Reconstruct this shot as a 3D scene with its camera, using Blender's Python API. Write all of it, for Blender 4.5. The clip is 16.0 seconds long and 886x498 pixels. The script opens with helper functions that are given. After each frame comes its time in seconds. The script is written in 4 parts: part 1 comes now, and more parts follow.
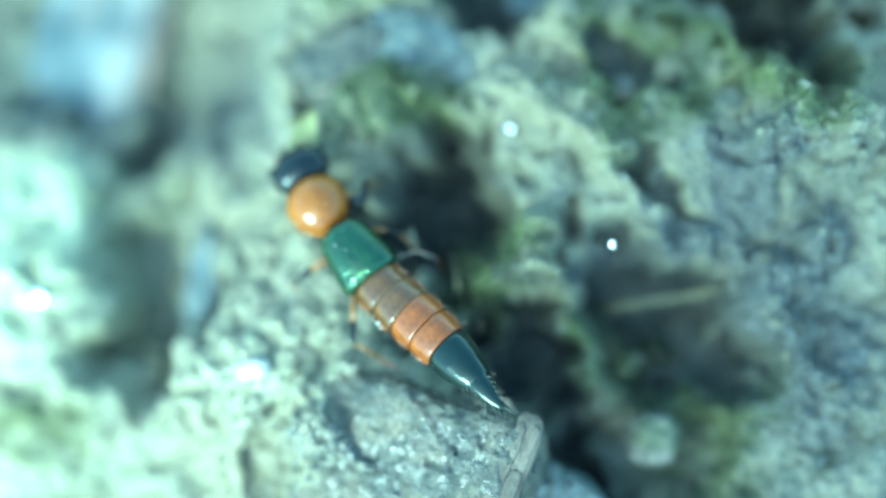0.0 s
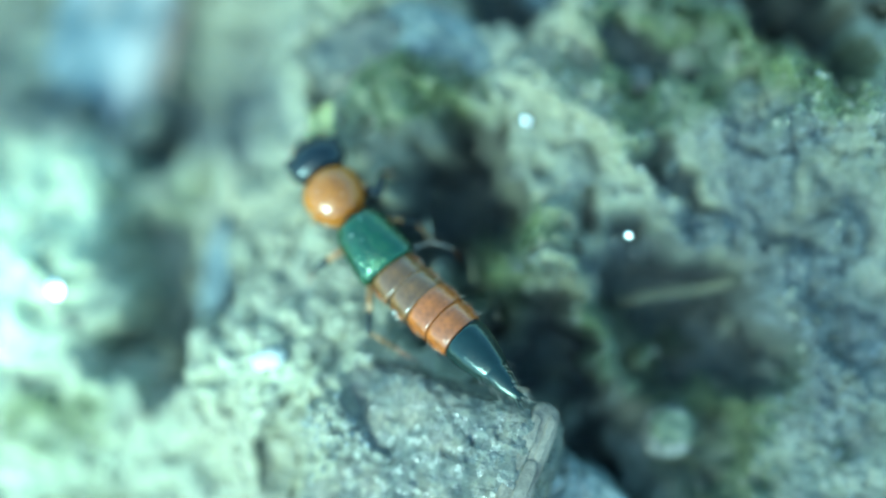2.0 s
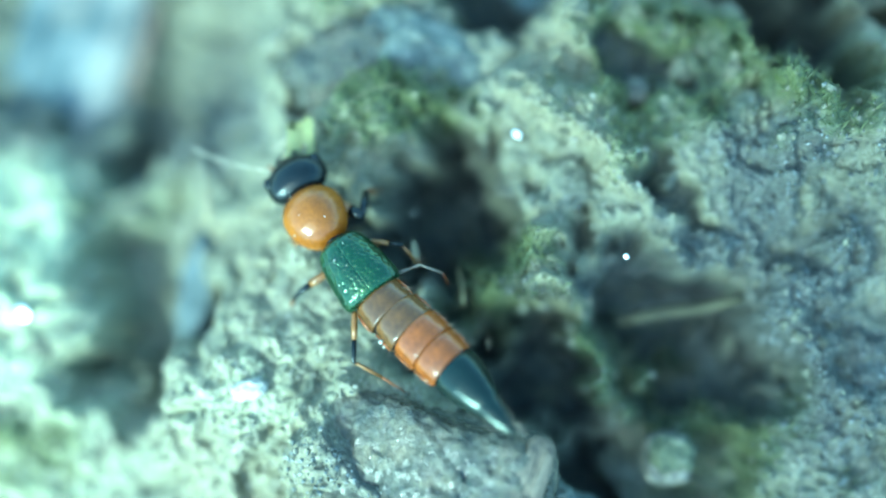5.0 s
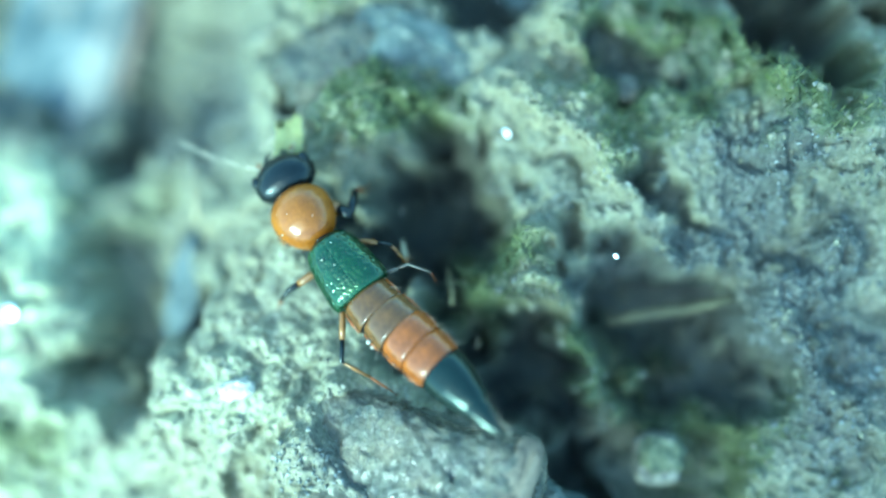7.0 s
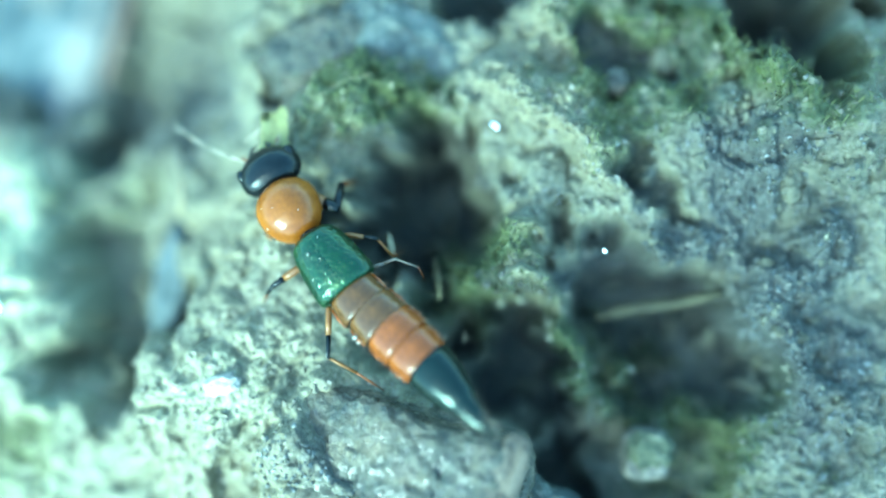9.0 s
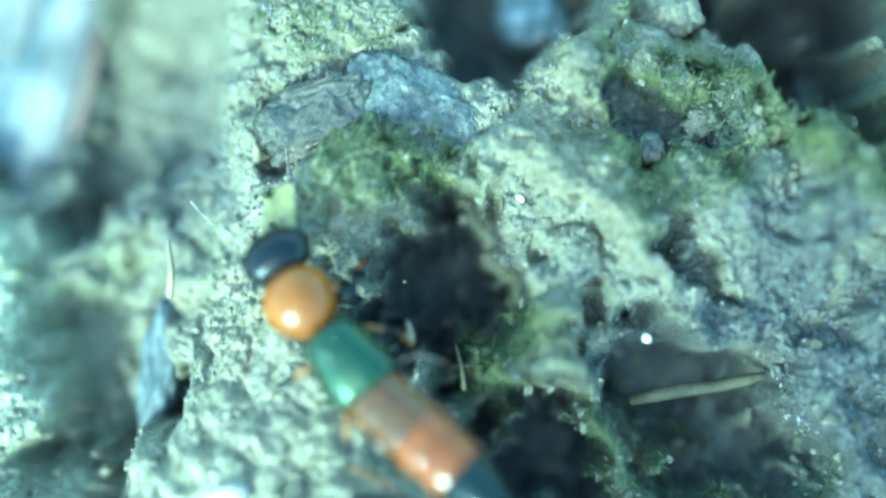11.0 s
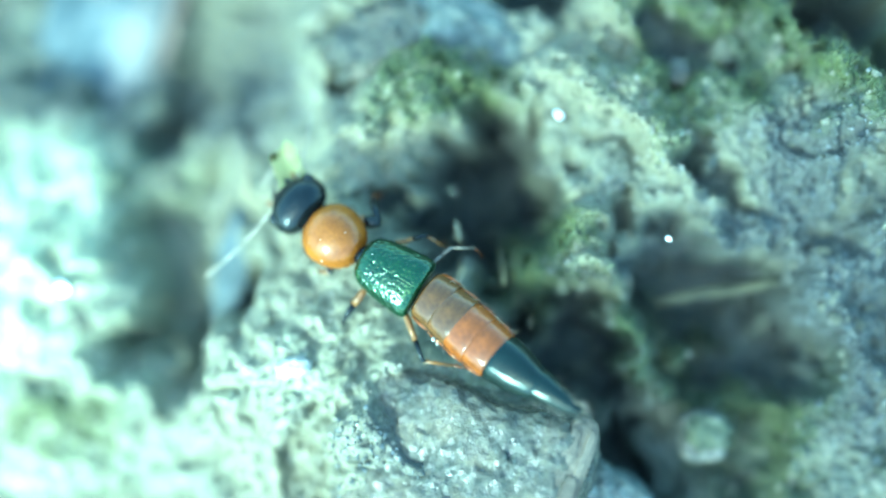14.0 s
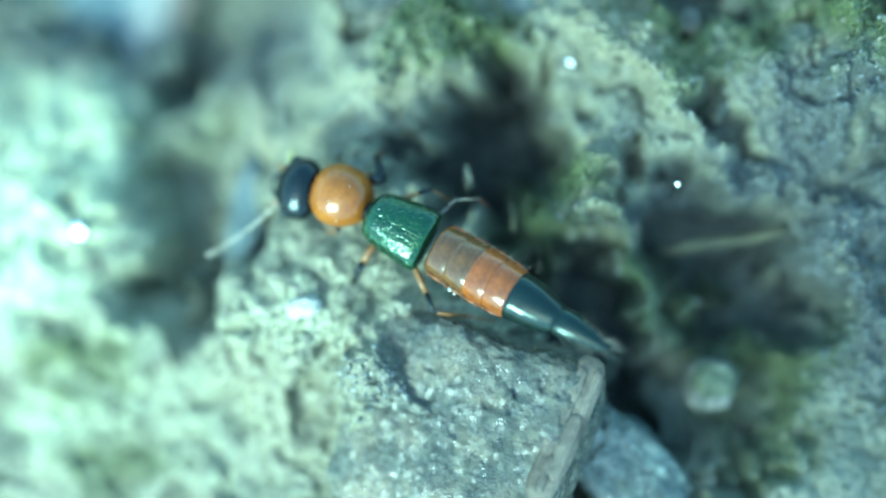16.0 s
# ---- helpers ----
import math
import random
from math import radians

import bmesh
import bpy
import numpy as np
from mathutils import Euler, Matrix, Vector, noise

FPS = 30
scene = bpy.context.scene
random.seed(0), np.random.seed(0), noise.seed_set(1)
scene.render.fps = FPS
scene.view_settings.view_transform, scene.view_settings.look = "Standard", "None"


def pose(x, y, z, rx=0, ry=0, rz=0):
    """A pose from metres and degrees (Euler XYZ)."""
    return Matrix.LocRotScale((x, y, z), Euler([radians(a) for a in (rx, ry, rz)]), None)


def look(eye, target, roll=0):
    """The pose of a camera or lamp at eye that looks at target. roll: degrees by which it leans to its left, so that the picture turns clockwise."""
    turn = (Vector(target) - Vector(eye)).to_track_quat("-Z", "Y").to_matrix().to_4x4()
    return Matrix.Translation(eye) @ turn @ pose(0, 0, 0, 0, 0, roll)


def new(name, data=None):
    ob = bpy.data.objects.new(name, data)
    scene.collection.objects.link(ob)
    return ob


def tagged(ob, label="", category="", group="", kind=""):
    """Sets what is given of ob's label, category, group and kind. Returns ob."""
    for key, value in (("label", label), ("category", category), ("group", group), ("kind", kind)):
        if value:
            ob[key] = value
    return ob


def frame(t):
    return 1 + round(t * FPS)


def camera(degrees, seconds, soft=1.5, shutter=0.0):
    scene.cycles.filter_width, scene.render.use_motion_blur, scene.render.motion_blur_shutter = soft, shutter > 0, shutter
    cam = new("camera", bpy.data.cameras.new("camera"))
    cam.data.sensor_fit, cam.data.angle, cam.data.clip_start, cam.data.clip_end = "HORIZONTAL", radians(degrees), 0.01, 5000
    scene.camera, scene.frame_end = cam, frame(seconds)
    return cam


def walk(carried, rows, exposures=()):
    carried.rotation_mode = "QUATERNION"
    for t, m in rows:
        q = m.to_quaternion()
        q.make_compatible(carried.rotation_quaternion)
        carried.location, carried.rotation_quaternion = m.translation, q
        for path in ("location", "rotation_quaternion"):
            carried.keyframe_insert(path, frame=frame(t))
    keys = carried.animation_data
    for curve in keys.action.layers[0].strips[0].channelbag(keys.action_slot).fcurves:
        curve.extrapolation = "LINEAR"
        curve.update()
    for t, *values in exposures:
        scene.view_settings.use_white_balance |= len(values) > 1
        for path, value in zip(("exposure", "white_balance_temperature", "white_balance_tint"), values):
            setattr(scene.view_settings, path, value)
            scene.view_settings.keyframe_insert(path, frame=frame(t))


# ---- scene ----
cam = camera(45, 16.0, soft=2.2, shutter=0.6)
cam.data.dof.use_dof = True
cam.data.dof.focus_distance = 0.0311
cam.data.dof.aperture_fstop = 13.0

PATH = [
    (0, 0.00204, -0.00240, 0.03542, 6.62, 5.00, 1.00),
    (0.5, 0.00265, -0.00291, 0.03666, 7.20, 6.19, 1.36),
    (1, 0.00224, -0.00270, 0.03593, 7.49, 5.89, 1.07),
    (1.5, 0.00181, -0.00287, 0.03565, 7.24, 5.57, 1.20),
    (2, 0.00177, -0.00287, 0.03541, 6.93, 5.37, 1.21),
    (2.5, 0.00173, -0.00286, 0.03509, 6.83, 5.44, 1.26),
    (3, 0.00185, -0.00248, 0.03527, 6.82, 5.68, 1.06),
    (3.5, 0.00191, -0.00082, 0.03447, 6.78, 5.07, 0.34),
    (4, 0.00171, -0.00094, 0.03429, 6.48, 4.54, 0.39),
    (4.5, 0.00155, -0.00142, 0.03395, 6.09, 4.65, 0.63),
    (6.8, 0.00138, -0.00070, 0.03377, 4.99, 3.78, 0.47),
    (7, 0.00178, -0.00118, 0.03370, 5.46, 4.53, 0.67),
    (7.5, 0.00144, -0.00147, 0.03361, 5.05, 4.47, 0.80),
    (8, 0.00160, -0.00160, 0.03345, 5.08, 4.50, 0.91),
    (8.2, 0.00194, -0.00141, 0.03373, 5.22, 4.68, 0.87),
    (10.3, 0.00029, 0.00067, 0.03165, 3.61, 1.64, 0.16),
    (10.5, -0.00021, 0.00135, 0.03129, 3.82, 1.34, -0.26),
    (11, -0.00061, 0.00232, 0.03081, 3.59, 1.01, -0.52),
    (11.5, -0.00082, 0.00378, 0.03077, 3.40, 1.22, -0.96),
    (12, -0.00149, 0.00452, 0.03058, 1.96, 1.39, -0.99),
    (12.5, -0.00162, 0.00309, 0.03114, 1.60, 1.85, -0.55),
    (13, -0.00086, 0.00195, 0.03288, 2.18, 3.25, -0.09),
    (13.5, -0.00029, 0.00090, 0.03367, 3.21, 3.92, 0.41),
    (14, -0.00026, -0.00068, 0.03428, 3.47, 3.78, 1.00),
    (14.5, 0.00008, -0.00028, 0.03441, 2.88, 4.45, 0.89),
    (15, -0.00024, -0.00114, 0.03499, 3.13, 4.39, 1.23),
    (15.5, -0.00003, -0.00172, 0.03486, 2.94, 4.81, 1.59),
    (16, 0.00013, -0.00240, 0.03448, 3.46, 4.83, 1.84),
]
EXPOSURE = [(0, 0.41), (0.5, 0.47), (1, 0.31), (2, 0.19), (3, 0.11), (3.5, 0.11), (4, 0.39), (4.5, 0.29), (7, 0.32), (8.2, 0.33), (10.3, 0.53), (11.5, 0.55), (12, 0.47), (13, 0.71), (13.5, 0.73), (14, 0.57), (15, 0.25), (16, 0.09)]
walk(cam, [(t, pose(x, y, z, a, b, c)) for t, x, y, z, a, b, c in PATH],
     exposures=[(t, stops, 5320, -34.0) for t, stops in EXPOSURE])

MM = 0.001


# ---- light: shaded daylight and a small white torch low over the ground ----
world = bpy.data.worlds.new("world")
scene.world = world
world.use_nodes = True
wn = world.node_tree.nodes
sky = wn.new("ShaderNodeTexSky")
sky.sky_type = "NISHITA"
sky.sun_disc = False
sky.sun_elevation = radians(58)
sky.sun_rotation = radians(212)
wn["Background"].inputs["Strength"].default_value = 0.88
world.node_tree.links.new(sky.outputs["Color"], wn["Background"].inputs["Color"])

torch_data = bpy.data.lights.new("torch", "SPOT")
torch_data.shadow_soft_size = 0.0065
torch_data.spot_size = radians(60)
torch_data.spot_blend = 1.0
torch_data.energy = 0.58
torch_data.color = (0.93, 1.0, 0.95)
torch = new("torch", torch_data)
torch.matrix_world = look((-0.037, -0.037, 0.038), (-0.0170, 0.0015, -0.001))


# ---- material helpers ----
def material(name, rough=0.6, metal=0.0):
    m = bpy.data.materials.new(name)
    m.use_nodes = True
    b = m.node_tree.nodes["Principled BSDF"]
    b.inputs["Roughness"].default_value = rough
    b.inputs["Metallic"].default_value = metal
    b.inputs["Coat Roughness"].default_value = 0.08
    return m, m.node_tree.nodes, m.node_tree.links, b


def noise_node(nodes, links, scale, detail=4.0, rough=0.6, kind="Object"):
    tc = nodes.new("ShaderNodeTexCoord")
    n = nodes.new("ShaderNodeTexNoise")
    n.inputs["Scale"].default_value = scale
    n.inputs["Detail"].default_value = detail
    n.inputs["Roughness"].default_value = rough
    links.new(tc.outputs[kind], n.inputs["Vector"])
    return n


def ramp(nodes, links, src, stops):
    r = nodes.new("ShaderNodeValToRGB")
    el = r.color_ramp.elements
    while len(el) < len(stops):
        el.new(0.5)
    for e, (p, c) in zip(el, stops):
        e.position, e.color = p, (*c, 1)
    links.new(src, r.inputs["Fac"])
    return r


def mix(nodes, links, fac, a, b, blend="MIX"):
    n = nodes.new("ShaderNodeMix")
    n.data_type, n.blend_type = "RGBA", blend
    for sock, val in ((n.inputs[0], fac), (n.inputs[6], a), (n.inputs[7], b)):
        if isinstance(val, bpy.types.NodeSocket):
            links.new(val, sock)
        elif isinstance(val, tuple):
            sock.default_value = (*val, 1)
        else:
            sock.default_value = val
    return n.outputs[2]


def bumped(nodes, links, bsdf, height, distance, strength=1.0, before=None):
    b = nodes.new("ShaderNodeBump")
    b.inputs["Distance"].default_value = distance
    b.inputs["Strength"].default_value = strength
    links.new(height, b.inputs["Height"])
    if before is not None:
        links.new(before.outputs["Normal"], b.inputs["Normal"])
    links.new(b.outputs["Normal"], bsdf.inputs["Normal"])
    return b


def speckled(name, stops, scale, fine, rough=0.8, metal=0.0, bump=0.00004, fine_mix=0.5, shine=0.5, grains=0.0):
    """A mottled material: patches at one scale, grain at a finer one, with relief."""
    m, nodes, links, b = material(name, rough, metal)
    b.inputs["Specular IOR Level"].default_value = shine
    big = noise_node(nodes, links, scale, 5)
    small = noise_node(nodes, links, fine, 3, 0.7)
    col = ramp(nodes, links, big.outputs["Fac"], stops)
    grain = ramp(nodes, links, small.outputs["Fac"], [(0.3, (0.35, 0.35, 0.35)), (0.55, (0.9, 0.9, 0.9)), (0.75, (1.35, 1.35, 1.3))])
    shade = mix(nodes, links, fine_mix, col.outputs["Color"], grain.outputs["Color"], "MULTIPLY")
    if grains:
        tc = nodes.new("ShaderNodeTexCoord")
        cells = nodes.new("ShaderNodeTexVoronoi")
        cells.inputs["Scale"].default_value = grains
        links.new(tc.outputs["Object"], cells.inputs["Vector"])
        one = nodes.new("ShaderNodeSeparateColor")
        links.new(cells.outputs["Color"], one.inputs["Color"])
        tone = ramp(nodes, links, one.outputs["Red"], [(0.05, (0.6, 0.61, 0.62)), (0.5, (0.97, 0.97, 0.96)), (0.95, (1.5, 1.48, 1.4))])
        shade = mix(nodes, links, 0.85, shade, tone.outputs["Color"], "MULTIPLY")
        polish = ramp(nodes, links, one.outputs["Green"], [(0.08, (0.2, 0.2, 0.2)), (0.35, (0.6, 0.6, 0.6)), (0.8, (0.9, 0.9, 0.9))])
        links.new(polish.outputs["Color"], b.inputs["Roughness"])
    links.new(shade, b.inputs["Base Color"])
    first = bumped(nodes, links, b, big.outputs["Fac"], bump * 4, 0.6)
    bumped(nodes, links, b, small.outputs["Fac"], bump, 0.9, first)
    return m


def soil_material():
    """Crusted clay soil with moss and bluish silt where the ground carries them, and shade painted dark into the
    hollows.
    """
    m, nodes, links, b = material("soil", 0.85)
    big = noise_node(nodes, links, 420, 5)
    mid = noise_node(nodes, links, 1900, 5, 0.65)
    fine = noise_node(nodes, links, 8000, 3, 0.7)
    clay = ramp(nodes, links, big.outputs["Fac"], [(0.3, (0.086, 0.090, 0.062)), (0.48, (0.113, 0.117, 0.082)), (0.68, (0.148, 0.148, 0.108))])
    silt = ramp(nodes, links, mid.outputs["Fac"], [(0.3, (0.033, 0.037, 0.034)), (0.55, (0.047, 0.053, 0.048)), (0.75, (0.082, 0.090, 0.082))])
    moss = ramp(nodes, links, mid.outputs["Fac"], [(0.3, (0.024, 0.034, 0.012)), (0.5, (0.042, 0.055, 0.019)), (0.72, (0.078, 0.094, 0.035))])
    # dark tone that stands in for the shade inside the hollows
    hollow_shade = ramp(nodes, links, mid.outputs["Fac"], [(0.3, (0.032, 0.039, 0.039)), (0.55, (0.05, 0.058, 0.057)), (0.75, (0.082, 0.092, 0.086))])
    col = clay.outputs["Color"]
    crust = ramp(nodes, links, mid.outputs["Fac"], [(0.3, (0.232, 0.258, 0.159)), (0.5, (0.271, 0.297, 0.194)), (0.7, (0.318, 0.344, 0.241))])
    sand = ramp(nodes, links, mid.outputs["Fac"], [(0.3, (0.099, 0.098, 0.062)), (0.5, (0.125, 0.123, 0.082)), (0.7, (0.161, 0.154, 0.106))])
    for layer, colour in (("silt", silt), ("sand", sand), ("crust", crust), ("moss", moss), ("hollow_shade", hollow_shade)):
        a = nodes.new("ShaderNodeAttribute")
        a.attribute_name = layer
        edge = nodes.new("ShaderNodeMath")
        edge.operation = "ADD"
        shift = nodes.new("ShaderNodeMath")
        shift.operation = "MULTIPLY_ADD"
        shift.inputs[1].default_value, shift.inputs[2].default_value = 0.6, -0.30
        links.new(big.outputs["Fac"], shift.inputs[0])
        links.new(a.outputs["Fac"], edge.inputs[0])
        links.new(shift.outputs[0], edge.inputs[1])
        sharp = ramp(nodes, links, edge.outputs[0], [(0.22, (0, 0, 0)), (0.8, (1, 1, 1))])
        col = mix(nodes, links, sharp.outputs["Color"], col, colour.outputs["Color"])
    grain = ramp(nodes, links, fine.outputs["Fac"], [(0.3, (0.6, 0.6, 0.6)), (0.52, (0.97, 0.97, 0.97)), (0.72, (1.35, 1.35, 1.3))])
    # single mineral grains, each with its own tone and polish
    tc = nodes.new("ShaderNodeTexCoord")
    cells = nodes.new("ShaderNodeTexVoronoi")
    cells.inputs["Scale"].default_value = 6500
    links.new(tc.outputs["Object"], cells.inputs["Vector"])
    one = nodes.new("ShaderNodeSeparateColor")
    links.new(cells.outputs["Color"], one.inputs["Color"])
    tone = ramp(nodes, links, one.outputs["Red"], [(0.05, (0.66, 0.67, 0.68)), (0.5, (0.98, 0.98, 0.97)), (0.95, (1.4, 1.38, 1.3))])
    col = mix(nodes, links, 0.6, col, grain.outputs["Color"], "MULTIPLY")
    links.new(mix(nodes, links, 0.65, col, tone.outputs["Color"], "MULTIPLY"), b.inputs["Base Color"])
    polish = ramp(nodes, links, one.outputs["Green"], [(0.06, (0.28, 0.28, 0.28)), (0.3, (0.68, 0.68, 0.68)), (0.8, (0.9, 0.9, 0.9))])
    links.new(polish.outputs["Color"], b.inputs["Roughness"])
    first = bumped(nodes, links, b, mid.outputs["Fac"], 0.00009, 0.7)
    second = bumped(nodes, links, b, cells.outputs["Distance"], -0.00004, 0.8, first)
    bumped(nodes, links, b, fine.outputs["Fac"], 0.00004, 0.8, second)
    return m


SOIL = soil_material()
GREY_STONE = speckled("grey_stone", [(0.34, (0.027, 0.033, 0.028)), (0.45, (0.045, 0.049, 0.040)), (0.54, (0.065, 0.064, 0.048)), (0.68, (0.108, 0.097, 0.070))], 800, 6000, bump=0.00006, fine_mix=0.6, grains=5500)
BLUE_STONE = speckled("blue_stone", [(0.35, (0.038, 0.049, 0.046)), (0.5, (0.072, 0.089, 0.082)), (0.66, (0.132, 0.151, 0.136))], 1500, 5000, fine_mix=0.6, bump=0.00006, grains=6000)
SLATE = speckled("slate", [(0.35, (0.04, 0.056, 0.062)), (0.5, (0.066, 0.088, 0.096)), (0.66, (0.105, 0.13, 0.14))], 1200, 5000, fine_mix=0.4)
PALE_BLUE = speckled("pale_blue_stone", [(0.35, (0.08, 0.125, 0.145)), (0.5, (0.19, 0.26, 0.29)), (0.65, (0.42, 0.50, 0.53))], 1500, 6000)
PALE_STONE = speckled("pale_stone", [(0.3, (0.224, 0.232, 0.200)), (0.6, (0.344, 0.352, 0.312))], 1500, 6000, 0.55)
PEBBLE = speckled("pebble_stone", [(0.35, (0.046, 0.048, 0.040)), (0.5, (0.087, 0.088, 0.071)), (0.66, (0.136, 0.133, 0.108))], 900, 5000, bump=0.00006, grains=6000)
MOSSY_STONE = speckled("mossy_stone", [(0.38, (0.025, 0.035, 0.02)), (0.52, (0.06, 0.072, 0.04)), (0.66, (0.13, 0.135, 0.10))], 900, 5000)
QUARTZ = speckled("quartz", [(0.35, (0.048, 0.058, 0.056)), (0.55, (0.080, 0.093, 0.090)), (0.72, (0.240, 0.264, 0.260))], 700, 9000, 0.35, shine=0.6)
GRIT = speckled("grit", [(0.3, (0.096, 0.096, 0.072)), (0.55, (0.152, 0.152, 0.120)), (0.7, (0.240, 0.240, 0.208))], 900, 9000, 0.7)
DARK_MOSS = speckled("dark_moss", [(0.3, (0.011, 0.021, 0.008)), (0.5, (0.024, 0.040, 0.014)), (0.7, (0.052, 0.072, 0.024))], 600, 5000, 0.5)
MOSS = speckled("moss", [(0.3, (0.03, 0.042, 0.012)), (0.5, (0.058, 0.078, 0.022)), (0.7, (0.125, 0.145, 0.045))], 600, 5000, 0.6)
STRAW = speckled("straw", [(0.3, (0.104, 0.096, 0.056)), (0.6, (0.184, 0.168, 0.104))], 900, 6000, 0.6)
LEAF = speckled("dry_leaf", [(0.3, (0.24, 0.26, 0.10)), (0.6, (0.35, 0.36, 0.17))], 900, 6000, 0.5)
TWIG = speckled("twig_bark", [(0.3, (0.025, 0.025, 0.011)), (0.6, (0.060, 0.058, 0.028))], 900, 6000, 0.8)
BARK = speckled("bark", [(0.35, (0.040, 0.034, 0.024)), (0.6, (0.120, 0.104, 0.076))], 900, 6000, 0.8)
WOOD = speckled("weathered_wood", [(0.35, (0.040, 0.063, 0.076)), (0.5, (0.081, 0.109, 0.121)), (0.65, (0.184, 0.201, 0.201))], 420, 3000, 0.8)
PALE_WOOD = speckled("pale_wood", [(0.35, (0.07, 0.082, 0.085)), (0.5, (0.12, 0.13, 0.128)), (0.65, (0.21, 0.21, 0.195))], 420, 3000, 0.8)
RED_WOOD = speckled("reddish_wood", [(0.35, (0.10, 0.075, 0.06)), (0.65, (0.21, 0.165, 0.135))], 600, 3000, 0.8)
ORANGE = speckled("orange_cuticle", [(0.3, (0.104, 0.034, 0.004)), (0.5, (0.149, 0.054, 0.006)), (0.7, (0.198, 0.079, 0.009))], 700, 7000, 0.24, bump=0.000006, shine=0.34, fine_mix=0.3)
AMBER = speckled("amber_cuticle", [(0.35, (0.085, 0.026, 0.005)), (0.5, (0.145, 0.044, 0.007)), (0.65, (0.21, 0.066, 0.009))], 700, 7000, 0.17, bump=0.000010, shine=0.40, fine_mix=0.4)
BROWN = speckled("brown_cuticle", [(0.35, (0.036, 0.019, 0.007)), (0.5, (0.07, 0.034, 0.010)), (0.65, (0.115, 0.052, 0.014))], 700, 7000, 0.17, bump=0.000010, shine=0.40, fine_mix=0.4)
BLACK = speckled("black_cuticle", [(0.3, (0.006, 0.009, 0.011)), (0.7, (0.012, 0.018, 0.021))], 900, 7000, 0.25, 0.6, bump=0.000010, fine_mix=0.2, shine=0.4)
TAIL = speckled("blue_black_cuticle", [(0.3, (0.006, 0.013, 0.012)), (0.7, (0.012, 0.024, 0.021))], 700, 9000, 0.17, 0.55, bump=0.000008, fine_mix=0.2, shine=0.45)
LEGGY = speckled("leg_cuticle", [(0.3, (0.093, 0.041, 0.006)), (0.7, (0.162, 0.075, 0.010))], 900, 7000, 0.35, fine_mix=0.2, bump=0.000004)
PALE_LEG = speckled("pale_leg_cuticle", [(0.4, (0.07, 0.06, 0.045)), (0.6, (0.14, 0.125, 0.095))], 2000, 9000, 0.3, fine_mix=0.2, bump=0.000004)
FEELER = speckled("feeler_cuticle", [(0.4, (0.125, 0.119, 0.088)), (0.6, (0.288, 0.269, 0.213))], 3000, 9000, 0.5, fine_mix=0.2, bump=0.000004)


def elytra_material():
    m, nodes, links, b = material("green_elytra", 0.16, 0.6)
    b.inputs["Specular IOR Level"].default_value = 0.8
    n = noise_node(nodes, links, 1500, 4)
    fine = noise_node(nodes, links, 16000, 3)
    col = ramp(nodes, links, n.outputs["Fac"], [(0.3, (0.007, 0.026, 0.014)), (0.55, (0.013, 0.042, 0.017)), (0.75, (0.028, 0.066, 0.018))])
    links.new(col.outputs["Color"], b.inputs["Base Color"])
    bumped(nodes, links, b, fine.outputs["Fac"], 0.000004, 0.8)
    return m


ELYTRA = elytra_material()


MICA = material("mica", 0.22, 1.0)[0]
MICA.node_tree.nodes["Principled BSDF"].inputs["Base Color"].default_value = (0.85, 0.9, 0.9, 1)


def water_material():
    m, nodes, links, b = material("water", 0.02)
    b.inputs["Transmission Weight"].default_value = 1.0
    b.inputs["IOR"].default_value = 1.33
    return m


WATER = water_material()


# ---- mesh helpers ----
def smooth(me):
    me.polygons.foreach_set("use_smooth", [True] * len(me.polygons))
    return me


def mesh_of(name, bm, mat):
    me = bpy.data.meshes.new(name)
    bm.to_mesh(me)
    bm.free()
    me.materials.append(mat)
    return smooth(me)


def part(name, bm, mat, parent, label=""):
    ob = new(name, mesh_of(name, bm, mat))
    ob.parent = parent
    return tagged(ob, label) if label else ob


def thing(name, bm, mat, label, category, m=None, group="", kind=""):
    ob = new(name, mesh_of(name, bm, mat))
    if m is not None:
        ob.matrix_world = m
    return tagged(ob, label, category, group, kind)


def loft(stations, n=28, close=True):
    """A skin over rings along x: (x, half width, top, bottom[, middle y]) in millimetres."""
    bm = bmesh.new()
    rings = []
    for st in stations:
        x, w, top, bot = st[:4]
        my = st[4] if len(st) > 4 else 0.0
        mid = bot + (top - bot) * 0.42
        ring = []
        for k in range(n):
            a = 2 * math.pi * k / n
            s = math.sin(a)
            h = (top - mid) if s > 0 else (mid - bot)
            ring.append(bm.verts.new((x * MM, (my + w * math.cos(a)) * MM, (mid + h * s) * MM)))
        rings.append(ring)
    for r0, r1 in zip(rings, rings[1:]):
        for k in range(n):
            bm.faces.new((r0[k], r0[(k + 1) % n], r1[(k + 1) % n], r1[k]))
    if close:
        bm.faces.new(rings[0][::-1])
        bm.faces.new(rings[-1])
    bmesh.ops.recalc_face_normals(bm, faces=bm.faces[:])
    return bm


def dense(stations, step):
    """More rings between the given ones, along a smooth line."""
    out = []
    for i in range(len(stations) - 1):
        p0, p1, p2, p3 = (np.array(stations[max(0, min(len(stations) - 1, i + d))], float) for d in (-1, 0, 1, 2))
        m = max(1, int(abs(p2[0] - p1[0]) / step))
        for k in range(m):
            f = k / m
            out.append(tuple(p1 + f * (p2 - p1) + 0.5 * f * (1 - f) * ((1 - f) * ((p2 - p0) - 2 * (p2 - p1)) * 0.6 - f * ((p3 - p1) - 2 * (p2 - p1)) * 0.6)))
    out.append(tuple(stations[-1]))
    return out


